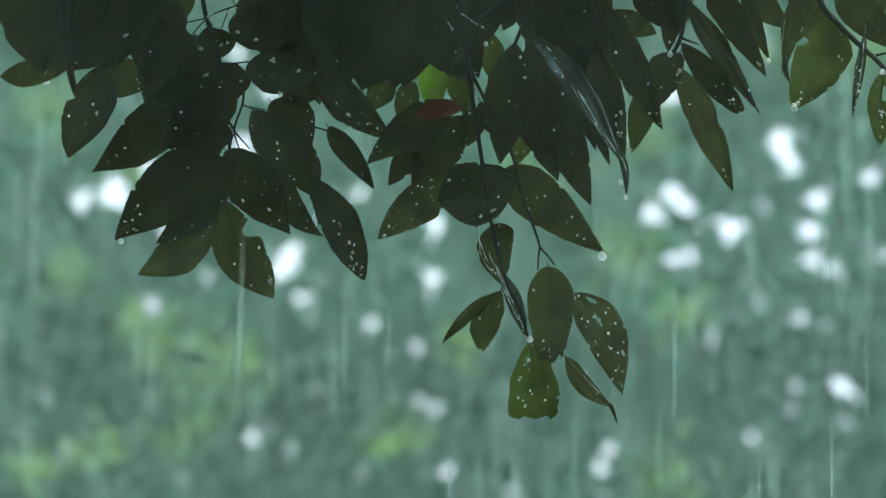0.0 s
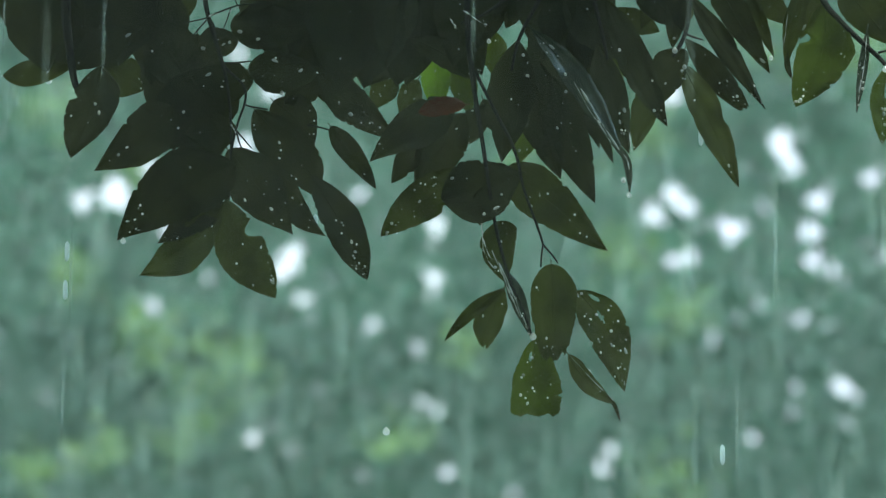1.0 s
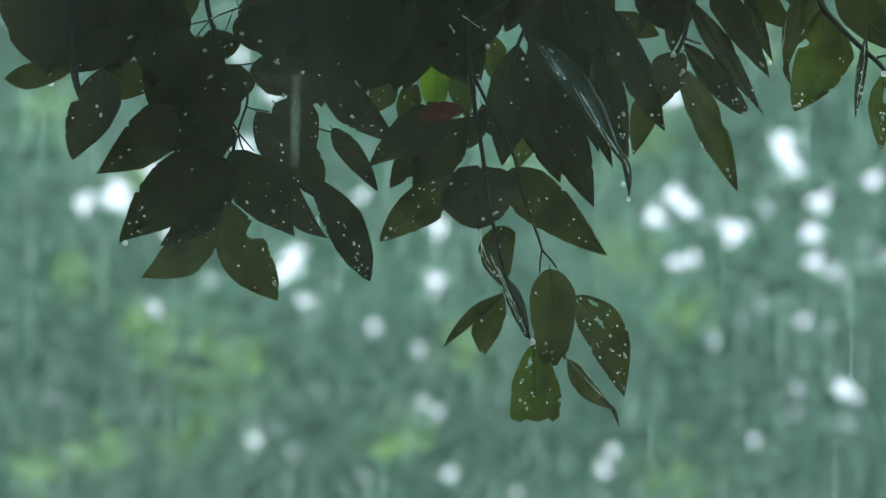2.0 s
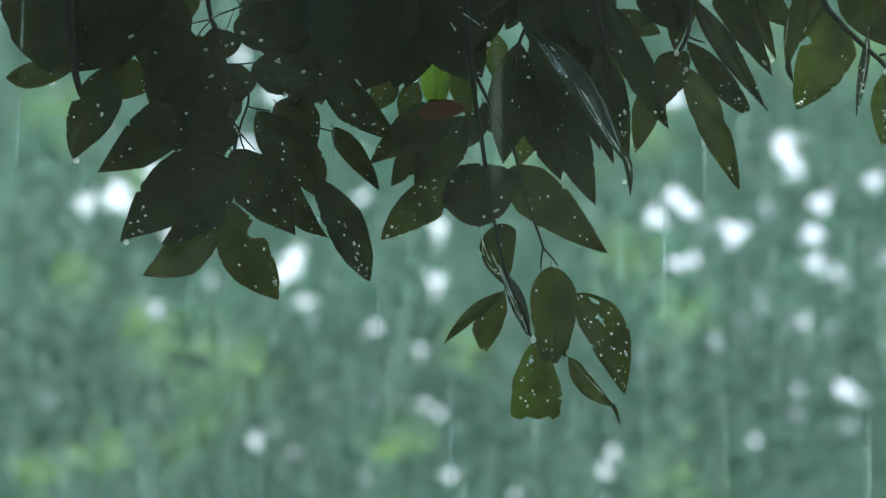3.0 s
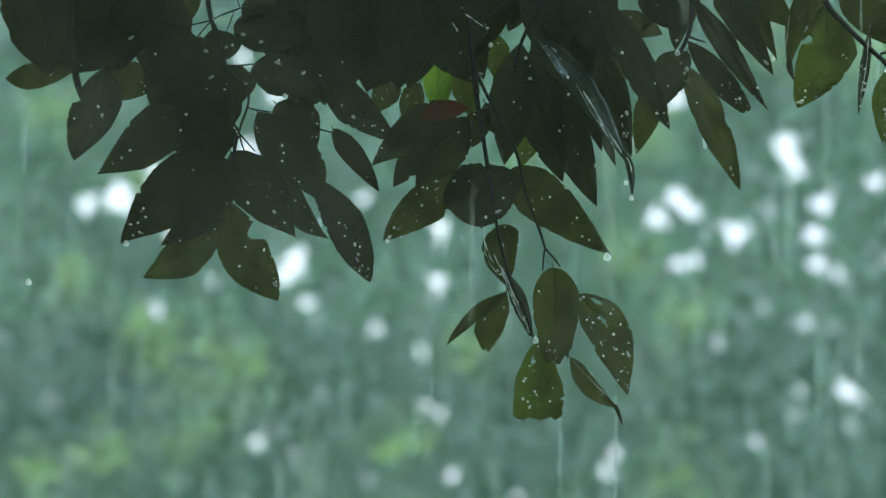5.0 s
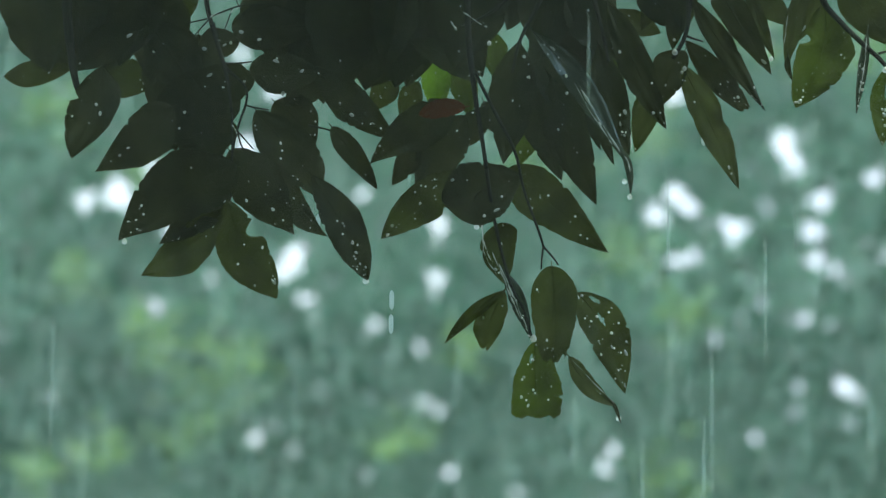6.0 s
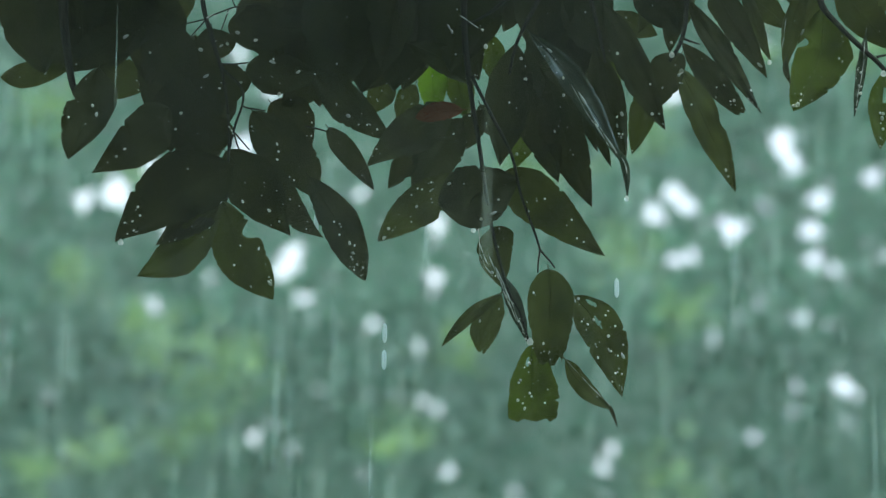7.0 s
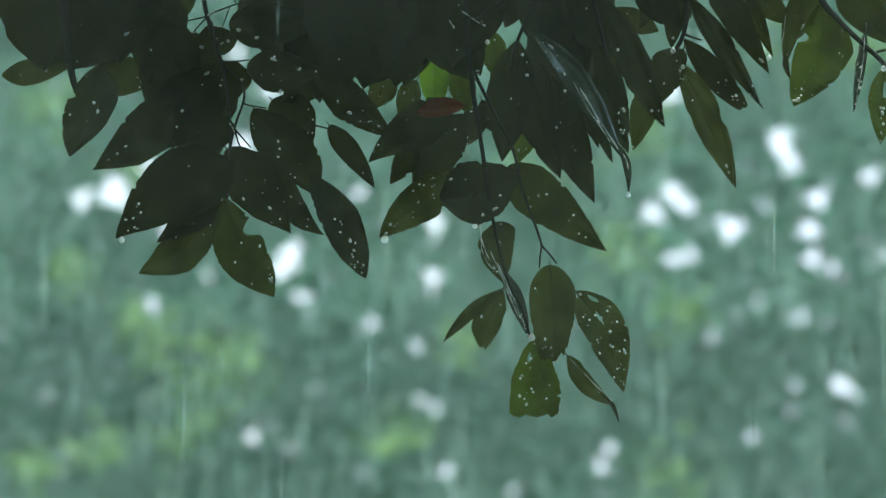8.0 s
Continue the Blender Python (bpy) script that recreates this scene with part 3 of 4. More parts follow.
    for i in range(us):
        for j in range(2 * vs):
            k = i * row + j
            if (i, j - vs) not in eaten_or_pinhole:
                faces.append((k, k + 1, k + row + 1, k + row))
    grid = len(verts)
    line = [(place(u * (1 - cut), 0) - b) for u in (0, 0.2, 0.4, 0.6, 0.8, 0.97)]
    line = [-d * 2.5 + Vector((0, 1, 0)) * 1.0] + line
    tv, tf = tube(line, [0.4, 0.32, 0.26, 0.2, 0.15, 0.1, 0.05], 6)
    verts += tv
    faces += [tuple(q + grid for q in fc) for fc in tf]
    # tone picks the darker or more backlit copy of the leaf colour
    mat = RED if tone == 2 else WET if tone == 3 else BACKLIT_GREEN if tone == 1 else BACKLIT_TONE if tone > 0.65 else MID_TONE if tone > 0.28 else DARK_TONE
    ob = mesh_object("leaf", [v * MM for v in verts], faces, mat, parent)
    layer = ob.data.uv_layers.new(name="blade")
    for loop in ob.data.loops:
        k = loop.vertex_index
        layer.data[loop.index].uv = uvs[k] if k < grid else (0.5, 0.0)
    ob.location = Vector(base) * MM
    if tone == 2:
        tagged(ob, "withered red-brown leaf")
    elif tone == 3:
        tagged(ob, "curled grey-green leaf shining with water")
    elif tone > 0.65:
        tagged(ob, "yellow-green leaf, its colour set as if backlit")
    for u, v, r, pinhole in drops:
        p = place(u, v)
        along = place(u + 0.02, v) - p
        nn = along.cross(place(u, v + 0.05) - p)
        if nn.length == 0:
            continue
        nn = (nn if nn.y < 0 else -nn).normalized()
        drop = new("water_bead", wet.choice(BACKLIT_BEAD_MESHES if pinhole else BEAD_MESHES))
        drop.parent = ob
        side = nn.cross(along).normalized()
        turned = Matrix((along.normalized(), side, nn)).transposed().to_4x4()
        drop.matrix_basis = Matrix.Translation((p - b) * MM) @ turned @ pose(0, 0, 0, 0, 0, wet.uniform(-40, 40)) @ Matrix.Diagonal((r * MM, r * MM, r * wet.uniform(0.7, 1.1) * MM, 1))
    LEAVES.append((ob, seed, length))
    return ob


def hanging_drop(parent, at, r):
    """A drop that hangs from a leaf or twig: round below, drawn to a neck above."""
    bm = bmesh.new()
    bmesh.ops.create_uvsphere(bm, u_segments=14, v_segments=10, radius=r * MM)
    for v in bm.verts:
        if v.co.z > 0:
            k = v.co.z / (r * MM)
            v.co.x *= 1 - 0.55 * k * k
            v.co.y *= 1 - 0.55 * k * k
            v.co.z *= 1.35
    ob = part("water_drop", bm, WATER, parent, "hanging clear raindrop")
    ob.location = Vector(at) * MM
    return ob


RUNNING = []


def running_drop(parent, back, tip, r, arrive, leave):
    """A drop that runs from behind a leaf to its tip, hangs there and falls."""
    RUNNING.append((hanging_drop(parent, tip, r), Vector(back) * MM, Vector(tip) * MM, arrive, leave))


outer_branch = branch(-227.4, 196.0)
left_branch = branch(-143.0, 196.0)
middle_branch = branch(12.1, 196.0)
dense_branch = branch(76.2, 196.0)
slender_branch = branch(145.4, 196.0)
end_branch = branch(224.7, 196.0)
leaf(outer_branch, (-26.3, 8, -8.1), (-11.4, -89.8), sides=(20.4, 22.4), peaks=(0.5, 0.5), ends=(0.8, 0.75, 0.75), tone=0.1, beads=4)
leaf(outer_branch, (2.7, 16, -85.9), (-39.6, -91.7), sides=(8.9, 6.8), peaks=(0.65, 0.6), ends=(0.8, 0.7, 0.7), tone=0.3, beads=3)
leaf(outer_branch, (22.7, -6, -87.5), (4.9, -142.2), sides=(18.1, 12.8), peaks=(0.28, 0.5), ends=(0.7, 0.95, 0.8), tone=0.15, torn=1, beads=9)
leaf(outer_branch, (14.4, 30, -81.4), (45.0, -99.3), 24.9, tone=0.3, peak=0.6)
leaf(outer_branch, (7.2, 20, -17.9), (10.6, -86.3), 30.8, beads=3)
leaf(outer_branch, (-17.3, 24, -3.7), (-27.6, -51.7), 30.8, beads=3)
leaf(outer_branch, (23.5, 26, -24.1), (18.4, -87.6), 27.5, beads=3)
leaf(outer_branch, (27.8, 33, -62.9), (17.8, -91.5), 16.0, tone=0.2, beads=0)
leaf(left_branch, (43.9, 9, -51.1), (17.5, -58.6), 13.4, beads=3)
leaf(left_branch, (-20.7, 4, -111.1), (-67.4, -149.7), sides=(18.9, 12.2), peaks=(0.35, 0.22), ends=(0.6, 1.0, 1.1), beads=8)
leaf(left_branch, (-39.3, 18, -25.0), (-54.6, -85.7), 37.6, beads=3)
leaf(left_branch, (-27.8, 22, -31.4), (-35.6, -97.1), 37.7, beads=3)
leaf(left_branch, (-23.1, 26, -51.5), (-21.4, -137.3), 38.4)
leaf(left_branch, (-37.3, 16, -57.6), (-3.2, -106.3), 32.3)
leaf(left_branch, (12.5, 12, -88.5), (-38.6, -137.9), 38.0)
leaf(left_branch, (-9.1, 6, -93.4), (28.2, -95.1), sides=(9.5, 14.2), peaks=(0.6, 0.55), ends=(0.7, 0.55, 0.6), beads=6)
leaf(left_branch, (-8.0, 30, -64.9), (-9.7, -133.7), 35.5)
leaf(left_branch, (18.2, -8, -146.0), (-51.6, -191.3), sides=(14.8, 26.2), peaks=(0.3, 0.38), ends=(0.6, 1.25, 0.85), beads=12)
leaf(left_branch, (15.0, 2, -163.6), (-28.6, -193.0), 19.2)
leaf(left_branch, (10.9, -2, -172.1), (-39.6, -211.8), sides=(18.2, 8.4), peaks=(0.57, 0.4), ends=(0.8, 1.05, 1.0), tone=0.35, beads=4)
leaf(left_branch, (12.1, -4, -167.1), (42.0, -225.6), sides=(10.1, 20.2), peaks=(0.52, 0.48), ends=(0.65, 0.8, 0.85), tone=0.35, bite=(1, 0.35, 0.6, 0.09), beads=11)
leaf(left_branch, (13.4, 0, -137.0), (52.2, -187.9), sides=(16.9, 15.5), peaks=(0.4, 0.42), ends=(0.6, 1.1, 1.15), beads=12)
leaf(left_branch, (28.8, 6, -112.7), (67.1, -166.2), sides=(17.6, 12.2), peaks=(0.58, 0.35), ends=(0.7, 0.8, 1.0), beads=8)
leaf(left_branch, (36.7, 5, -144.9), (71.6, -188.6), sides=(5.4, 10.8), peaks=(0.3, 0.65), ends=(0.9, 1.6, 0.9), beads=5)
leaf(left_branch, (62.7, -6, -152.0), (96.6, -214.5), sides=(14.5, 8.4), peaks=(0.5, 0.55), ends=(0.75, 0.72, 0.8), beads=17)
leaf(left_branch, (69.3, -4, -91.3), (25.6, -88.3), sides=(14.1, 11.4), peaks=(0.62, 0.62), ends=(0.8, 0.55, 0.55), beads=12)
leaf(left_branch, (39.6, 12, -107.2), (64.1, -133.1), sides=(16.3, 10.2), peaks=(0.42, 0.4), ends=(0.6, 0.8, 0.9))
leaf(left_branch, (68.7, 8, -61.7), (14.1, -62.7), sides=(14.2, 12.9), peaks=(0.7, 0.7), ends=(0.8, 0.55, 0.55), beads=8)
leaf(left_branch, (67.0, 9, -93.2), (46.0, -109.5), 18.1)
leaf(left_branch, (18.4, 14, -70.3), (-6.2, -73.1), sides=(9.5, 9.2), peaks=(0.55, 0.6), ends=(0.6, 0.6, 0.6))
leaf(left_branch, (16.9, 20, -96.5), (-12.2, -125.6), 27.9)
leaf(left_branch, (11.4, 24, -113.4), (-19.4, -137.4), 32.4)
leaf(left_branch, (74.7, -4, -123.3), (101.6, -160.7), sides=(7.4, 6.1), peaks=(0.4, 0.3), ends=(0.5, 0.7, 1.0), beads=3)
leaf(left_branch, (63.3, 2, -86.9), (111.2, -129.4), sides=(10.1, 12.8), peaks=(0.4, 0.5), ends=(0.8, 0.8, 0.8), beads=12)
leaf(left_branch, (-7.8, 28, -109.7), (1.5, -149.3), 28.1)
leaf(left_branch, (-13.6, 34, -30.1), (-17.0, -57.7), 15.5, tone=0.5, beads=3)
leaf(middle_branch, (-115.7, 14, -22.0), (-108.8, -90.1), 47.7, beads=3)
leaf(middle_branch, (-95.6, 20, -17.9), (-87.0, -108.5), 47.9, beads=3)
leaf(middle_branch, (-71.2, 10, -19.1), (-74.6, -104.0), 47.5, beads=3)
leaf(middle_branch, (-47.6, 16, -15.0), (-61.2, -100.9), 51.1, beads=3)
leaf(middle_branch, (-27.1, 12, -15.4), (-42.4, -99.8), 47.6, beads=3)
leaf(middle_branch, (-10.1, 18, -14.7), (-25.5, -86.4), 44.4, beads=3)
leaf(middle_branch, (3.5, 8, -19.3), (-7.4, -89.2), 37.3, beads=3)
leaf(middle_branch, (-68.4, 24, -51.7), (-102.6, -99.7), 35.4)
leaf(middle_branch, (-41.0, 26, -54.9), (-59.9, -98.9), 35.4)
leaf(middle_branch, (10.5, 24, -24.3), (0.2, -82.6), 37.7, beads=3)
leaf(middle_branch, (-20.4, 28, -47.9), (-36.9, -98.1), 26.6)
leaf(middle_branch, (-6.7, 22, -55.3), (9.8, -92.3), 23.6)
leaf(middle_branch, (-44.6, 34, -88.7), (-56.3, -112.2), 17.8, tone=0.6)
leaf(middle_branch, (-29.1, 36, -93.8), (-40.5, -115.5), 14.9, tone=0.5)
leaf(middle_branch, (-18.7, 34, -74.9), (-17.7, -114.6), 18.4, tone=1)
leaf(middle_branch, (-4.9, 36, -81.7), (2.4, -115.5), 17.2, tone=0.8)
leaf(middle_branch, (-6.7, 0, -107.9), (-57.6, -145.7), sides=(13.5, 13.5), peaks=(0.3, 0.4), ends=(0.8, 1.3, 0.85), beads=6)
leaf(middle_branch, (-0.7, -8, -111.8), (-28.5, -116.5), sides=(4.4, 7.4), peaks=(0.5, 0.5), ends=(0.55, 0.6, 0.6), tone=2, beads=0)
leaf(middle_branch, (-28.7, 10, -126.0), (-45.0, -158.3), sides=(9.5, 5.4), peaks=(0.5, 0.5), ends=(0.8, 0.95, 0.95), torn=1, beads=3)
leaf(middle_branch, (-0.6, 14, -115.6), (-31.2, -159.9), 27.8)
leaf(middle_branch, (12.5, 20, -110.2), (-5.0, -136.9), 16.5, tone=0.2)
leaf(middle_branch, (10.4, 22, -106.7), (19.0, -127.2), 13.5, tone=0.2)
leaf(middle_branch, (3.4, 2, -148.4), (-51.0, -190.3), sides=(11.1, 14.2), peaks=(0.35, 0.5), ends=(0.8, 0.9, 0.75), tone=0.45, torn=1, beads=18)
leaf(middle_branch, (32.6, -6, -152.6), (-14.8, -167.8), sides=(21.5, 16.8), peaks=(0.6, 0.6), ends=(0.8, 0.75, 0.6), beads=6)
leaf(middle_branch, (15.5, -2, -158.6), (7.7, -183.5), 17.4)
leaf(middle_branch, (24.6, -2, -148.5), (84.9, -198.7), sides=(13.8, 14.5), peaks=(0.3, 0.28), ends=(0.5, 1.15, 0.9), tone=0.35, beads=7)
leaf(middle_branch, (23.0, 2, -217.3), (20.3, -180.5), sides=(13.5, 8.8), peaks=(0.62, 0.82), ends=(0.8, 0.6, 0.5), tone=0.35, beads=8)
leaf(middle_branch, (21.5, -6, -208.4), (38.3, -250.4), 9.5, tone=3, bend=0.03)
leaf(middle_branch, (22.0, 0, -221.0), (-13.1, -253.0), sides=(2.0, 6.4), peaks=(0.3, 0.5), ends=(0.8, 1.0, 0.8), tone=0.35, beads=3)
leaf(middle_branch, (22.7, 4, -221.4), (10.2, -256.9), sides=(6.1, 11.5), peaks=(0.4, 0.6), ends=(0.8, 0.7, 1.3), tone=0.4, beads=4, cut=0.06)
leaf(middle_branch, (50.5, -4, -206.4), (51.2, -264.6), sides=(14.8, 12.1), peaks=(0.25, 0.28), ends=(0.5, 0.62, 0.62), tone=0.4, cut=0.1, beads=8)
leaf(middle_branch, (66.3, 2, -222.4), (95.0, -283.2), sides=(19.6, 6.8), peaks=(0.38, 0.35), ends=(0.55, 0.95, 1.0), tone=0.5, beads=32, holes=[(0.12, 0.5, 0.05, 0.14), (0.3, 0.1, 0.06, 0.08)])
leaf(middle_branch, (41.0, 4, -251.8), (42.0, -298.2), sides=(14.9, 15.6), peaks=(0.5, 0.66), ends=(0.6, 0.5, 0.5), tone=0.8, cut=0.25, beads=21, holes=[(0.16, -0.3, 0.05, 0.12)])
leaf(middle_branch, (60.8, 0, -260.4), (88.1, -289.8), sides=(2.7, 9.1), peaks=(0.25, 0.48), ends=(0.8, 0.9, 0.75), tone=0.4, beads=3)
leaf(middle_branch, (81.0, 0, -283.4), (92.1, -301.3), 2.6, bend=0.12, tone=0.1, beads=0)
leaf(dense_branch, (-32.9, 6, -72.0), (-42.4, -145.5), 28.5)
leaf(dense_branch, (-26.7, 10, -78.5), (-7.6, -155.6), 28.6, bend=-0.03)
leaf(dense_branch, (-13.3, 4, -93.8), (12.8, -170.3), sides=(10.8, 15.6), peaks=(0.35, 0.4), ends=(0.8, 0.95, 1.0), beads=8)
leaf(dense_branch, (-26.7, 30, -114.8), (-31.5, -145.4), 18.3, tone=0.85)
leaf(dense_branch, (-25.6, -8, -66.5), (29.8, -145.3), 15.0, tone=3, bend=0.05)
leaf(dense_branch, (24.7, -9, -133.6), (32.7, -165.5), 4.6, tone=3, bend=0.1, beads=0)
leaf(dense_branch, (6.5, -4, -114.9), (15.3, -137.8), 5.8, beads=0)
leaf(dense_branch, (13.3, -3, -119.9), (23.4, -146.5), 6.4, beads=0)
leaf(dense_branch, (14.2, 0, -74.2), (33.1, -141.0), 20.9, bend=-0.02)
leaf(dense_branch, (15.0, 26, -70.4), (31.5, -94.4), 13.0, tone=0.7)
leaf(dense_branch, (51.3, 24, -87.7), (37.9, -138.1), 17.7, tone=0.55)
leaf(dense_branch, (19.0, -4, -48.6), (55.4, -124.7), sides=(9.1, 10.8), peaks=(0.4, 0.5), ends=(0.8, 0.9, 0.85), beads=8)
leaf(dense_branch, (-47.4, 28, -64.4), (-46.7, -93.3), 16.6, tone=0.7)
leaf(dense_branch, (-25.7, 18, -31.8), (-40.1, -63.9), 21.2, beads=3)
leaf(dense_branch, (55.5, 18, -31.8), (41.2, -64.6), 13.7, tone=0.3, beads=3)
leaf(dense_branch, (36.2, 10, -32.7), (66.7, -66.6), 20.4, beads=3)
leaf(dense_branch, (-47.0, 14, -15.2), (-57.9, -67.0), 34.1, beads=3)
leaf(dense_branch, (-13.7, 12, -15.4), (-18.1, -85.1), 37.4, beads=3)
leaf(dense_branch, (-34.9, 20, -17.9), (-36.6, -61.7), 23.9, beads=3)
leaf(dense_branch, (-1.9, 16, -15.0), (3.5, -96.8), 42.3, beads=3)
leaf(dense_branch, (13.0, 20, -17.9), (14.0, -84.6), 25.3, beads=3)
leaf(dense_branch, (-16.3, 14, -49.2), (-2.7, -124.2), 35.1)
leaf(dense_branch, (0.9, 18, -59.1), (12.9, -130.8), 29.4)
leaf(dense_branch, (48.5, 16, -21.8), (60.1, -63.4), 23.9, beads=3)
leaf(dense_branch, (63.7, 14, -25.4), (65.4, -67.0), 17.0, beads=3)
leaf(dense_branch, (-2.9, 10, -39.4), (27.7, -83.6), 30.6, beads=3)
leaf(slender_branch, (-3.8, 2, -78.8), (-19.0, -112.6), sides=(6.8, 14.2), peaks=(0.4, 0.3), ends=(0.6, 0.9, 0.95), tone=0.2, beads=5)
leaf(slender_branch, (-5.2, -2, -88.2), (28.1, -161.6), sides=(10.8, 8.8), peaks=(0.4, 0.4), ends=(0.6, 0.85, 0.95), tone=0.5, bite=(1, 0.48, 0.2, 0.08), beads=8)
leaf(slender_branch, (-3.1, 6, -72.4), (34.1, -115.7), 15.1, cut=0.1, tone=0.2)
leaf(slender_branch, (-0.7, 0, -47.2), (44.2, -114.7), sides=(7.4, 6.7), peaks=(0.4, 0.35), ends=(0.8, 1.15, 1.1), tone=0.1, beads=6)
leaf(slender_branch, (16.3, 4, -36.7), (48.4, -93.2), sides=(6.8, 10.5), peaks=(0.3, 0.2), ends=(0.8, 0.85, 1.0), beads=3)
leaf(slender_branch, (32.0, 8, -30.5), (51.0, -83.4), sides=(3.4, 5.4), peaks=(0.5, 0.5), ends=(0.8, 0.95, 0.95), beads=3, tone=0.3)
leaf(slender_branch, (31.9, 10, -37.7), (62.4, -63.9), 16.3, beads=3, tone=0.3)
leaf(slender_branch, (-5.5, 14, -25.4), (1.4, -60.1), 15.3, beads=3, tone=0.3)
leaf(end_branch, (-7.1, 2, -36.9), (-21.3, -89.3), 12.8, tone=0.3, bend=-0.05, beads=3)
leaf(end_branch, (-20.2, 0, -81.0), (-17.5, -96.8), 4.1, bend=-0.1, beads=0)
leaf(end_branch, (0.2, 6, -39.9), (-12.3, -72.0), 13.5, tone=0.5, beads=3)
leaf(end_branch, (1.7, 0, -51.6), (-15.2, -112.7), sides=(23.3, 8.1), peaks=(0.42, 0.5), ends=(0.6, 0.85, 0.7), tone=0.8, bite=(-1, 0.35, 0.4, 0.06), beads=18)
leaf(end_branch, (26.7, -4, -66.1), (19.9, -116.6), 6.4, tone=3)
leaf(end_branch, (37.8, 0, -89.4), (35.8, -135.6), 18.6, tone=0.7, beads=14, torn=1, holes=[(0.3, 0.2, 0.1, 0.2)])
leaf(end_branch, (9.1, 4, -35.0), (45.2, -76.6), 22.3, tone=0.3, beads=3)
leaf(end_branch, (-15.2, 12, -25.6), (-8.4, -52.8), 20.4, beads=3)
leaf(end_branch, (32.1, 10, -32.7), (52.4, -53.0), 20.4, tone=0.3, beads=3)
leaf(outer_branch, (42.4, 12, -64.7), (2.3, -89.2), sides=(7.1, 14.3), peaks=(0.45, 0.45), ends=(0.8, 0.95, 0.95), beads=2)
leaf(left_branch, (-12.9, 10, -127.1), (18.0, -124.7), sides=(10.9, 10.9), peaks=(0.6, 0.6), ends=(0.7, 0.6, 0.6), beads=6)
leaf(dense_branch, (26.7, 20, -51.4), (53.4, -65.7), sides=(6.2, 8.2), peaks=(0.55, 0.55), ends=(0.8, 0.95, 0.95), tone=0.3, beads=2)
leaf(slender_branch, (-4.1, 10, -36.0), (-10.2, -77.5), sides=(5.4, 7.5), peaks=(0.5, 0.5), ends=(0.8, 0.8, 0.8), beads=2)
leaf(outer_branch, (-2.1, 18, -36.9), (-4.1, -90.5), sides=(10.9, 9.6), peaks=(0.5, 0.5), ends=(0.8, 0.95, 0.95), beads=2)
leaf(middle_branch, (-33.8, 6, -71.0), (6.9, -96.7), sides=(12.2, 4.7), peaks=(0.5, 0.5), ends=(0.8, 0.95, 0.95), beads=2)
stem(outer_branch, [(-0.5, 3, 0.4), (0.2, 3, -46.9), (2.2, 3, -74.0), (6.3, 3, -97.6), (15.8, 3, -116.2)], 3.71, 1.69)
stem(left_branch, [(0.4, -4, -0.5), (-0.3, -4, -44.3), (4.4, -4, -66.1), (9.8, -4, -84.0), (13.2, -4, -98.1), (15.2, -4, -114.9)], 1.82, 0.81)
stem(left_branch, [(4.3, -3, -61.0), (10.4, -3, -85.2), (22.2, -3, -98.0), (23.9, -3, -107.5), (19.8, -3, -119.9), (17.1, -3, -130.0), (14.8, -3, -142.5)], 0.91, 0.67)
stem(left_branch, [(2.2, -2, -57.5), (10.3, -2, -54.2), (20.4, -2, -50.8), (34.6, -2, -49.5)], 0.61, 0.40)
stem(left_branch, [(2.2, -2, -58.2), (-6.5, -2, -60.2), (-12.6, -2, -61.6)], 0.55, 0.32)
stem(left_branch, [(1.5, -2, -58.9), (-3.9, -2, -64.9), (-7.9, -2, -69.7)], 0.55, 0.32)
stem(left_branch, [(11.0, -2, -85.2), (18.7, -2, -85.2), (27.1, -2, -84.2)], 0.61, 0.40)
stem(left_branch, [(18.4, -2, -125.6), (23.1, -2, -131.0), (27.8, -2, -136.4)], 0.61, 0.40)
stem(left_branch, [(18.4, -2, -125.6), (20.4, -2, -133.3), (23.8, -2, -140.1)], 0.61, 0.40)
stem(left_branch, [(23.1, -2, -109.8), (27.1, -2, -111.4), (37.3, -2, -113.1)], 0.61, 0.40)
stem(left_branch, [(15.4, -2, -52.1), (13.0, -2, -59.2), (11.0, -2, -64.3)], 0.49, 0.32)
stem(left_branch, [(20.4, -2, -52.5), (17.7, -2, -47.4), (16.4, -2, -37.3)], 0.49, 0.32)
stem(left_branch, [(60.8, -2, -122.2), (67.6, -2, -123.6), (75.0, -2, -125.6)], 0.67, 0.43)
stem(left_branch, [(15.2, -4, -114.9), (15.5, -4, -138.5), (14.5, -4, -165.4)], 0.76, 0.54)
stem(middle_branch, [(-0.0, -6, -0.8), (0.6, -6, -61.3), (4.0, -6, -98.2), (8.7, -6, -128.5), (11.7, -6, -148.6)], 2.13, 1.21)
stem(middle_branch, [(11.7, -9, -148.7), (16.0, -9, -177.2), (21.4, -9, -200.7), (26.8, -9, -219.1), (33.5, -9, -231.9), (38.8, -9, -249.3)], 1.21, 0.65)
stem(middle_branch, [(5.0, -9, -91.7), (16.7, -9, -115.2), (28.4, -9, -138.0), (34.1, -9, -162.1), (42.9, -9, -186.3), (45.5, -9, -195.0)], 1.21, 0.65)
stem(middle_branch, [(45.5, -9, -195.0), (44.5, -9, -201.7), (44.2, -9, -208.4)], 0.67, 0.49)
stem(middle_branch, [(45.5, -9, -195.0), (50.9, -9, -201.0), (54.3, -9, -205.7)], 0.73, 0.54)
stem(dense_branch, [(-0.1, -2, -0.3), (-16.9, -2, -40.7), (-32.1, -2, -71.0), (-37.2, -2, -91.2)], 1.82, 0.81)
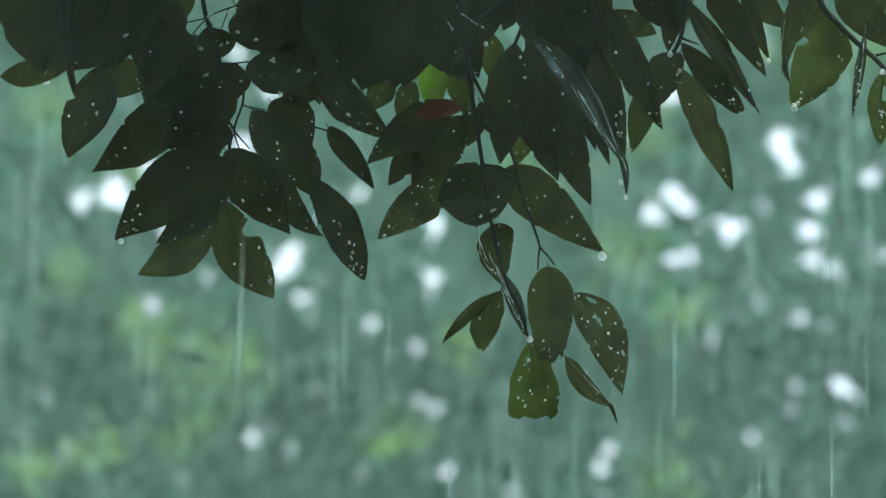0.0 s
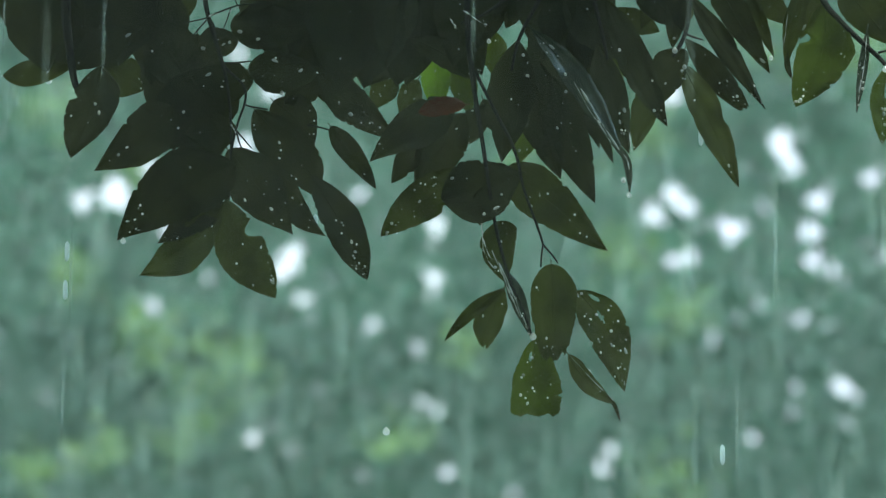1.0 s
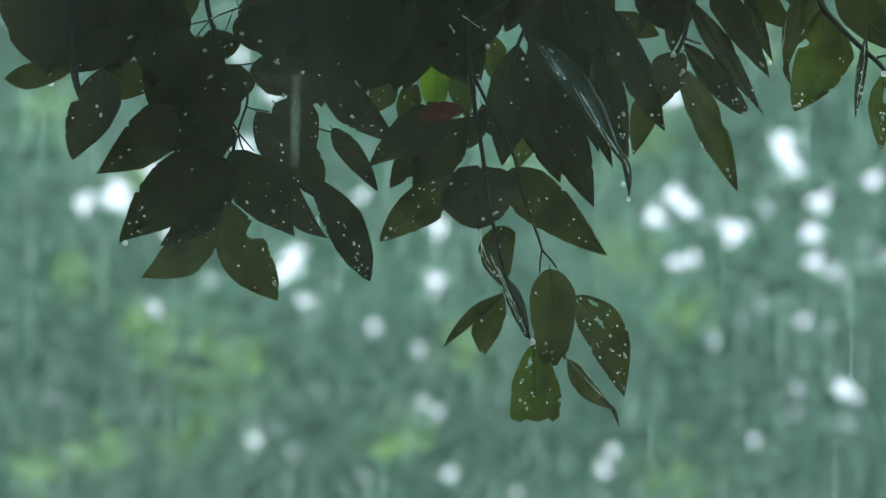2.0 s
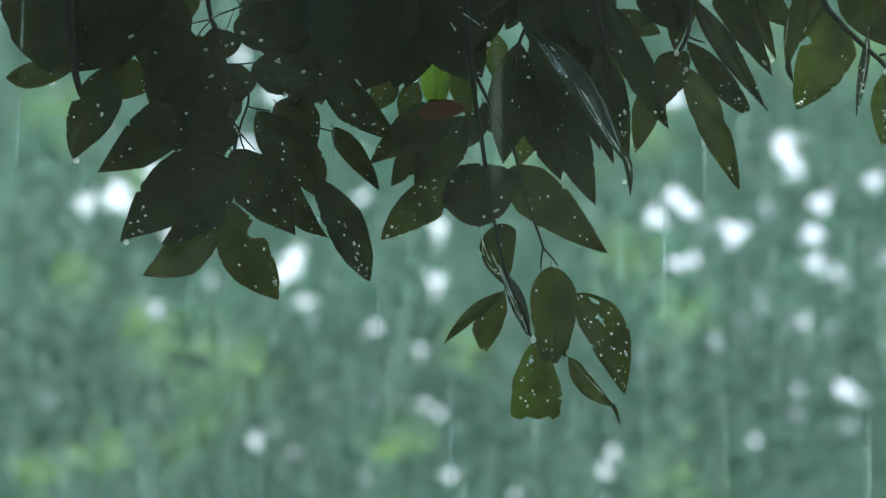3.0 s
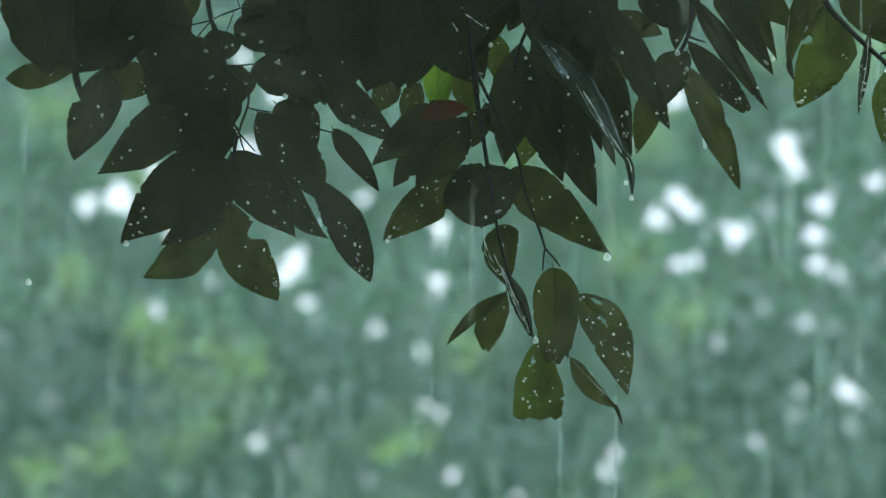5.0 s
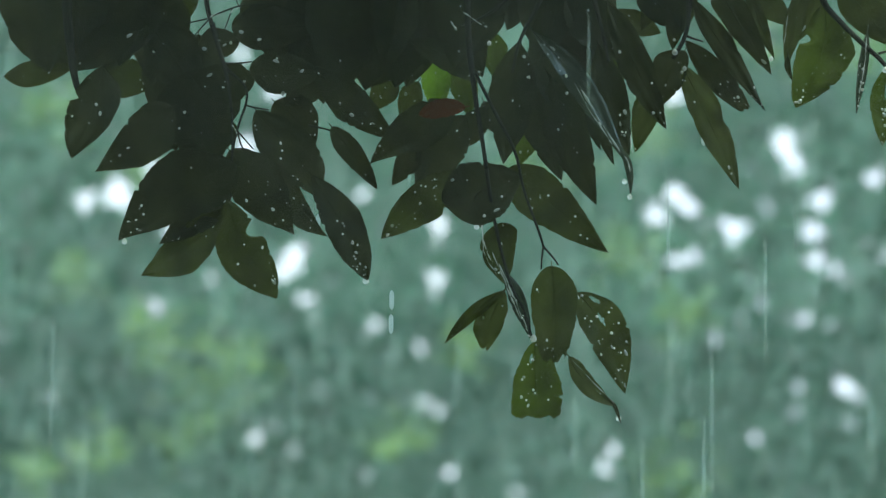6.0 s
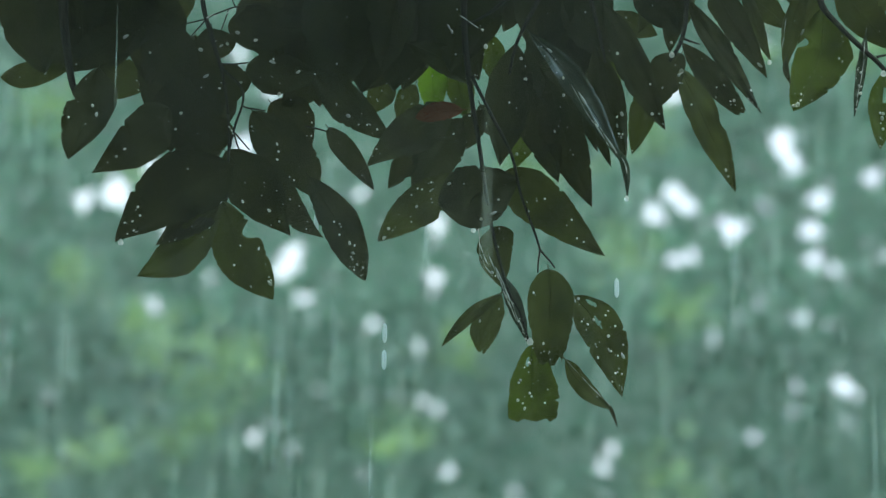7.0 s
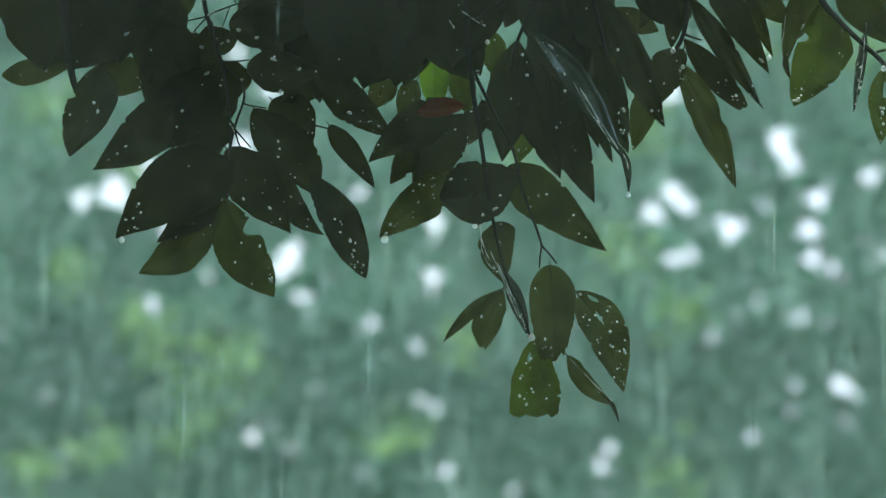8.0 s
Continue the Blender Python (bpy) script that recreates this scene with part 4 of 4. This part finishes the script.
stem(dense_branch, [(-0.1, -2, -0.3), (10.0, -2, -40.7), (16.7, -2, -67.6), (20.1, -2, -84.5)], 1.82, 0.81)
stem(dense_branch, [(-0.2, -4, -0.5), (-37.2, -4, -44.3), (-54.0, -4, -57.7), (-67.5, -4, -62.8)], 1.52, 0.54)
stem(slender_branch, [(-0.6, -6, -0.8), (-1.6, -6, -47.8), (-3.9, -6, -69.7), (-11.7, -6, -84.1)], 1.82, 1.08)
stem(slender_branch, [(-4.6, -6, -70.0), (1.1, -6, -72.4), (6.5, -6, -74.0)], 0.91, 0.40)
stem(end_branch, [(-0.9, -6, -0.8), (-1.6, -6, -44.5), (10.9, -6, -62.9), (26.0, -6, -77.4), (33.4, -6, -84.1), (42.8, -6, -94.9)], 2.13, 1.21)
stem(end_branch, [(32.7, -6, -80.8), (37.7, -6, -79.7), (42.8, -6, -79.4)], 0.91, 0.54)
glint_trickle(dense_branch, [(-0.8, -16, -98.2), (5.9, -16, -110.6), (12.5, -16, -120.9), (21.2, -16, -134.3)], 0.53, 0.32)
glint_trickle(dense_branch, [(3.1, -17, -102.3), (11.1, -17, -115.6), (17.8, -17, -126.3), (25.8, -17, -138.3)], 0.91, 0.53)
glint_trickle(dense_branch, [(28.7, -14, -141.5), (31.4, -14, -145.5), (32.4, -14, -150.6)], 0.61, 0.40)
glint_trickle(middle_branch, [(19.0, -13, -205.0), (24.6, -13, -217.1), (30.3, -13, -230.8), (35.3, -13, -243.2)], 0.8, 0.6)
glint_trickle(middle_branch, [(15.0, -13, -198.0), (19.6, -13, -209.0), (23.5, -13, -219.0), (28.0, -13, -229.0)], 0.6, 0.4)
glint_trickle(middle_branch, [(8.6, -13, -180.0), (9.4, -13, -190.0), (12.0, -13, -198.0), (15.0, -13, -204.0)], 0.4, 0.3)
glint_trickle(middle_branch, [(25.0, -14, -218.4), (28.3, -14, -229.1), (31.6, -14, -237.4)], 0.32, 0.24)
glint_trickle(end_branch, [(25.0, -10, -71.7), (24.0, -10, -85.1), (22.0, -10, -98.5), (19.9, -10, -110.2)], 0.40, 0.28)
glint_trickle(middle_branch, [(9.4, -6, -189.0), (10.0, -6, -197.4), (12.7, -6, -204.4), (17.4, -6, -210.5)], 0.36, 0.24)
glint_trickle(dense_branch, [(33.0, -6, -128.5), (34.0, -6, -139.2)], 0.36, 0.28)
glint_trickle(middle_branch, [(61.7, -8, -260.8), (73.8, -8, -274.2), (87.2, -8, -287.6)], 0.32, 0.24)
glint_trickle(left_branch, [(2.8, -8, -58.1), (6.1, -8, -56.1), (8.8, -8, -56.7)], 0.49, 0.32)
glint_trickle(left_branch, [(14.2, -8, -56.1), (18.2, -8, -53.4), (20.2, -8, -52.1)], 0.45, 0.28)
glint_trickle(left_branch, [(15.5, -8, -122.5), (17.5, -8, -124.5), (18.9, -8, -127.2)], 0.53, 0.40)
glint_trickle(end_branch, [(-24.0, -8, -76.5), (-22.7, -8, -68.2), (-21.3, -8, -58.1)], 0.28, 0.20)
glint_trickle(middle_branch, [(-10.0, -14, -61.0), (-8.0, -14, -64.5), (-6.5, -14, -67.0)], 0.8, 0.5)
glint_trickle(middle_branch, [(-2.0, -14, -56.5), (3.0, -14, -59.5), (8.5, -14, -63.5)], 0.5, 0.35)
glint_trickle(middle_branch, [(9.5, -14, -62.0), (11.0, -14, -64.5), (11.5, -14, -66.0)], 0.7, 0.4)
hanging_drop(left_branch, (-48.0, -10, -191.6), 1.69)
hanging_drop(middle_branch, (39.5, -10, -249.6), 2.02)
hanging_drop(slender_branch, (-10.5, -8, -80.6), 1.69)
hanging_drop(left_branch, (45.9, -6, -103.6), 1.35)
hanging_drop(slender_branch, (-4.4, -4, -90.0), 1.35)
hanging_drop(end_branch, (36.4, -8, -91.0), 1.69)
hanging_drop(end_branch, (-30.6, -2, -83.8), 1.35)
hanging_drop(middle_branch, (13.3, -10, -74.4), 1.35)
running_drop(middle_branch, (82.7, 10, -200.4), (82.7, -4, -200.4), 2.70, None, 0.15)
running_drop(middle_branch, (69.3, 10, -188.9), (82.7, -4, -200.4), 2.36, 4.4, 5.2)
running_drop(middle_branch, (-36.1, 16, -182.8), (-47.5, 2, -191.6), 2.2, 0.5, 0.85)
running_drop(dense_branch, (32.4, 5, -165.5), (32.4, -9, -165.5), 1.52, None, 2.2)
running_drop(dense_branch, (30.1, 5, -156.1), (32.4, -9, -165.5), 1.52, 4.4, 6.1)
running_drop(dense_branch, (30.1, 5, -156.1), (32.4, -9, -165.5), 1.52, 6.7, None)
running_drop(end_branch, (-15.1, 12, -112.1), (-15.1, -2, -112.1), 2.02, None, 0.7)
running_drop(middle_branch, (-36.1, 16, -182.8), (-48.0, 2, -191.3), 2.36, 7.7, None)
running_drop(middle_branch, (-36.8, 16, -182.2), (-48.6, 2, -190.6), 1.35, 4.5, 5.2)
running_drop(middle_branch, (10.1, 12, -174.4), (6.0, -2, -183.2), 1.69, 5.6, None)
running_drop(outer_branch, (10.0, 12, -132.0), (5.9, -4, -142.8), 1.9, 2.5, 3.2)
running_drop(outer_branch, (-14.0, 30, -94.0), (-22.2, 10, -100.6), 2.0, 4.3, 4.85)
running_drop(left_branch, (89.0, 10, -203.0), (95.6, -5, -216.4), 1.9, 3.9, 4.6)
running_drop(left_branch, (89.0, 10, -203.0), (95.6, -5, -216.4), 2.0, 6.1, 6.55)
running_drop(middle_branch, (74.0, 14, -272.0), (92.8, 1, -300.8), 1.6, 6.1, 6.47)


# ---- rain
def rain(seed, y0, y1, count, length, radius, mat, fall, label, z0, z1, spread=0.2):
    """Falling drops between two distances, each drawn into a slim spindle, in a column tall enough for the whole shower."""
    rng = np.random.default_rng(seed)
    y = rng.uniform(y0, y1, count)
    p = np.stack([rng.uniform(-1, 1, count) * (y + 1.5) * spread, y, rng.uniform(z0, z1 + fall * 8, count)], -1)
    ln = (length * rng.uniform(0.6, 1.5, count))[:, None]
    r = radius * rng.uniform(0.6, 1.3, count)[:, None]
    ring = [np.array((math.cos(a), math.sin(a), 0)) for a in (0.3, 2.4, 4.5)]
    z = np.array((0.012, 0, 1.0))
    v = np.stack([p - z * ln / 2] + [p + q * r - z * ln * 0.15 for q in ring] + [p + z * ln / 2], 1).reshape(-1, 3)
    i = np.arange(count) * 5
    f = []
    for k in range(3):
        k2 = (k + 1) % 3
        f.append(np.stack([i, i + 1 + k2, i + 1 + k], -1))
        f.append(np.stack([i + 4, i + 1 + k, i + 1 + k2], -1))
    ob = mesh_object("rain", v.tolist(), np.concatenate(f).tolist(), mat)
    SHOWER.append((ob, fall))
    return tagged(ob, label, "rain", kind="stuff")


def veil_drizzle(seed, y0, y1, count, length, radius, mat, fall, label, z0, z1, spread=0.2):
    """Fine, slowly sinking specks that lay a pale veil of haze: slim diamonds turned every way."""
    rng = np.random.default_rng(seed)
    y = rng.uniform(y0, y1, count)
    p = np.stack([rng.uniform(-1, 1, count) * (y + 1.5) * spread, y, rng.uniform(z0, z1 + fall * 8, count)], -1)
    ln = (length * rng.uniform(0.6, 1.5, count))[:, None]
    a = rng.uniform(-1.1, 1.1, count)
    r = np.stack([np.cos(a), np.sin(a), a * 0], -1) * (radius * rng.uniform(0.6, 1.3, count))[:, None]
    z = np.array((0.012, 0, 1.0))
    v = np.stack([p - z * ln / 2, p + r, p + z * ln / 2, p - r], 1).reshape(-1, 3)
    i = np.arange(count) * 4
    ob = mesh_object("veil_drizzle", v.tolist(), np.stack([i, i + 1, i + 2, i + 3], -1).tolist(), mat, smooth=False)
    SHOWER.append((ob, fall))
    return tagged(ob, label, "rain", kind="stuff")


SHOWER = []
rain(35, -0.6, -0.12, 700, 0.06, 0.0006, RAIN, 5.0, "falling raindrops drawn into fine streaks", 1.3, 2.4)
rain(32, 0.2, 2.0, 5000, 0.10, 0.0010, RAIN, 5.0, "falling raindrops drawn into fine streaks", 1.4, 2.7)
rain(33, 2.0, 3.6, 9000, 0.12, 0.0011, RAIN, 5.2, "falling raindrops drawn into fine streaks", 1.4, 3.3)
# blurred specks close to the lens, added as a veil over dark tones
veil_drizzle(31, -1.38, -1.2, 112000, 0.004, 0.00015, LENS_VEIL, 0.5, "fine pale specks added near the lens to lift the dark tones", 1.58, 1.71, 0.24)
# drizzle added to stand in for the haze over the far trees
veil_drizzle(34, 3.5, 7.6, 620000, 0.036, 0.00041, MIST, 1.5, "fine pale drizzle added as haze before the far trees", 1.6, 4.0)


DRIPS = []


def falling_drop(x, z, drift, start):
    """A drop that gathers behind a leaf's tip and falls at a given time."""
    bm = bmesh.new()
    bmesh.ops.create_uvsphere(bm, u_segments=10, v_segments=8, radius=1.5 * MM)
    for v in bm.verts:
        round_off = 1 - abs(v.co.z) / (1.5 * MM)
        v.co.x, v.co.y = v.co.x / max(math.hypot(v.co.x, v.co.y), 1e-9) * 1.5 * MM * min(1, 3 * round_off), v.co.y / max(math.hypot(v.co.x, v.co.y), 1e-9) * 1.5 * MM * min(1, 3 * round_off)
        v.co.z *= 4.2
    me = bpy.data.meshes.new("falling_drop")
    bm.to_mesh(me)
    bm.free()
    me.materials.append(DRIP)
    me.polygons.foreach_set("use_smooth", [True] * len(me.polygons))
    ob = new("falling_drop", me)
    tagged(ob, "clear water drop falling from a leaf tip", "water drop", "drops off the leaves")
    top = CENTRE + Vector((x * MM, 10 * MM, z * MM))
    DRIPS.append((ob, top, drift * MM, start))


falling_drop(-108.6, -12.5, 1.0, 1.416)
falling_drop(-97.5, 23.6, 4.4, 1.334)
falling_drop(-51.3, -2.4, 6.1, 3.423)
falling_drop(-50.6, -1.7, 12.1, 3.402)
falling_drop(-49.9, -2.4, 11.5, 3.385)
falling_drop(-210.5, 99.5, -3.4, 3.321)
falling_drop(-210.5, 97.8, -2.7, 3.307)
falling_drop(25.6, 32.0, 8.4, 6.336)
falling_drop(26.3, 31.4, 7.8, 6.319)
falling_drop(155.5, 70.8, 0.0, 6.302)
falling_drop(-96.5, 24.3, 5.7, 6.435)
falling_drop(-30.0, 21.3, -6.4, 6.880)
falling_drop(-29.4, 21.3, -7.1, 6.867)
falling_drop(101.5, 72.5, 1.7, 6.861)
falling_drop(-184.2, 17.9, 0.7, 0.332)
falling_drop(-50.9, -3.0, 5.7, 4.569)
falling_drop(165.6, 57.4, 0.0, 0.809)
falling_drop(-52.0, -4.7, 4.0, 0.381)
falling_drop(-52.0, -4.7, 4.6, 0.353)
falling_drop(-52.0, -4.7, 5.0, 0.333)
falling_drop(-220.6, 67.8, -6.4, 0.883)
falling_drop(-220.6, 67.8, -6.4, 0.864)
falling_drop(-28.3, 17.2, -5.6, 5.903)
falling_drop(-28.3, 17.2, -5.4, 5.889)
falling_drop(-77.3, 17.2, 6.0, 7.441)
falling_drop(-77.3, 17.2, 6.6, 7.424)
falling_drop(-77.3, 17.2, 7.2, 7.411)
falling_drop(-77.3, 17.2, 8.6, 7.383)


# ---- what moves
def sway(ob, rows):
    """Shift a branch in its own plane, with the little turn that goes with it."""
    rest = ob.matrix_basis.copy()
    walk(ob, [(t, rest @ pose(dx * MM, 0, dz * MM)) for t, dx, dz in rows])


def motions():
    sway(outer_branch, [(0, 0.0, -0.0), (0.5, -0.8, 1.0), (1, 0.8, 0.8), (1.5, 0.8, -0.0), (3, 1.0, 1.5), (3.5, 0.5, 1.0), (4, 1.0, 1.3), (4.5, 0.5, 1.5), (6, -0.0, 0.5), (6.5, -0.0, -0.0), (7, -1.1, -0.6), (7.5, 0.5, 0.5), (8, 0.5, 0.5)])
    sway(left_branch, [(0, 0.0, -0.0), (0.5, -0.8, 1.0), (1, 0.8, 0.8), (1.5, 0.8, -0.0), (3, 1.0, 1.5), (3.5, 0.5, 1.0), (4, 1.0, 1.3), (4.5, 0.5, 1.5), (6, -0.0, 0.5), (6.5, -0.0, -0.0), (7, -1.1, -0.6), (7.5, 0.5, 0.5), (8, 0.5, 0.5)])
    sway(middle_branch, [(0, 0.0, -0.0), (0.5, -0.3, 1.2), (1, 1.3, 2.0), (1.5, -0.5, -0.8), (3, -0.3, 1.8), (3.5, -0.3, 1.3), (4, 2.3, 2.3), (4.5, 0.3, 2.3), (6, -0.0, 0.8), (6.5, 0.0, 0.2), (7, -1.0, -1.6), (7.5, 0.8, 0.2), (8, 1.0, 0.5)])
    sway(dense_branch, [(0, 0.0, -0.0), (0.5, 0.0, 1.3), (1, 1.3, 1.8), (1.5, -0.2, -0.3), (3, 0.3, 2.3), (3.5, 0.8, 1.8), (4, 1.8, 2.3), (4.5, 0.8, 2.6), (6, 0.3, 0.8), (6.5, 0.3, 0.5), (7, -0.5, -0.8), (7.5, 0.8, 0.8), (8, 1.3, 1.0)])
    sway(slender_branch, [(0, 0.0, -0.0), (0.5, 1.0, 2.8), (1, 2.3, 2.8), (1.5, 0.0, 0.8), (3, 1.8, 2.8), (3.5, 2.1, 2.9), (4, 2.6, 3.9), (4.5, 2.1, 4.1), (6, 0.8, 1.8), (6.5, 0.8, 2.1), (7, 0.0, -0.3), (7.5, 1.3, 2.3), (8, 1.8, 1.8)])
    sway(end_branch, [(0, 0.0, -0.0), (0.5, -0.0, 2.5), (1, 1.0, 2.1), (1.5, -1.0, -0.5), (3, -0.0, 2.0), (3.5, 1.0, 1.5), (4, 2.1, 3.6), (4.5, 0.5, 4.1), (6, -0.5, 1.5), (6.5, -0.5, 1.5), (7, -0.5, -1.1), (7.5, -0.0, 1.5), (8, 0.5, 1.5)])
    for ob, seed, length in LEAVES:
        rest, r1 = ob.matrix_basis.copy(), random.Random(seed)
        f1, f2, p1, p2, amp = r1.uniform(0.5, 0.9), r1.uniform(1.1, 1.7), r1.uniform(0, 6), r1.uniform(0, 6), r1.uniform(0.15, 0.45)
        rows = []
        for k in range(33):
            t = k * 0.25
            a = amp * (math.sin(6.28 * f1 * t + p1) + 0.6 * math.sin(6.28 * f2 * t + p2))
            rows.append((t, rest @ pose(0, 0, 0, a * 1.2, a * 0.7, a * 0.5)))
        walk(ob, rows)
    down = pose(0, 0, 0, -TILT).to_3x3() @ Vector((0, 0, -1))
    for ob, back, tip, arrive, leave in RUNNING:
        at = [(0.0, back), (arrive - 0.5, back), (arrive, tip)] if arrive else [(0.0, tip)]
        if leave:
            at += [(leave + 0.06 * k, tip + down * (4.905 * (0.06 * k) ** 2)) for k in range(11)]
        at.append((8.0, at[-1][1]))
        walk(ob, [(t, Matrix.Translation(p)) for t, p in at])
    for ob, top, drift, start in DRIPS:
        land = math.sqrt(2 * (top.z - 0.02) / 9.81)
        first = math.floor(start * FPS)
        rows = [(0.0, Matrix.Translation(top)), (first / FPS, Matrix.Translation(top))]
        for k in range(1, 40, 2):
            s = min((first + k) / FPS - start, land)
            rows.append(((first + k) / FPS, Matrix.Translation(top + Vector((drift * min(s / 0.12, 1), 0, -4.905 * s * s)))))
        rows.append((8.0, Matrix.Translation(top + Vector((drift, 0, -4.905 * land * land)))))
        walk(ob, [row for k, row in enumerate(rows) if row[0] < 7.99 or k == len(rows) - 1])
    for ob, speed in SHOWER:
        walk(ob, [(t, pose(0, 0, -speed * t)) for t in (0.0, 2.0, 4.0, 6.0, 8.0)])


motions()
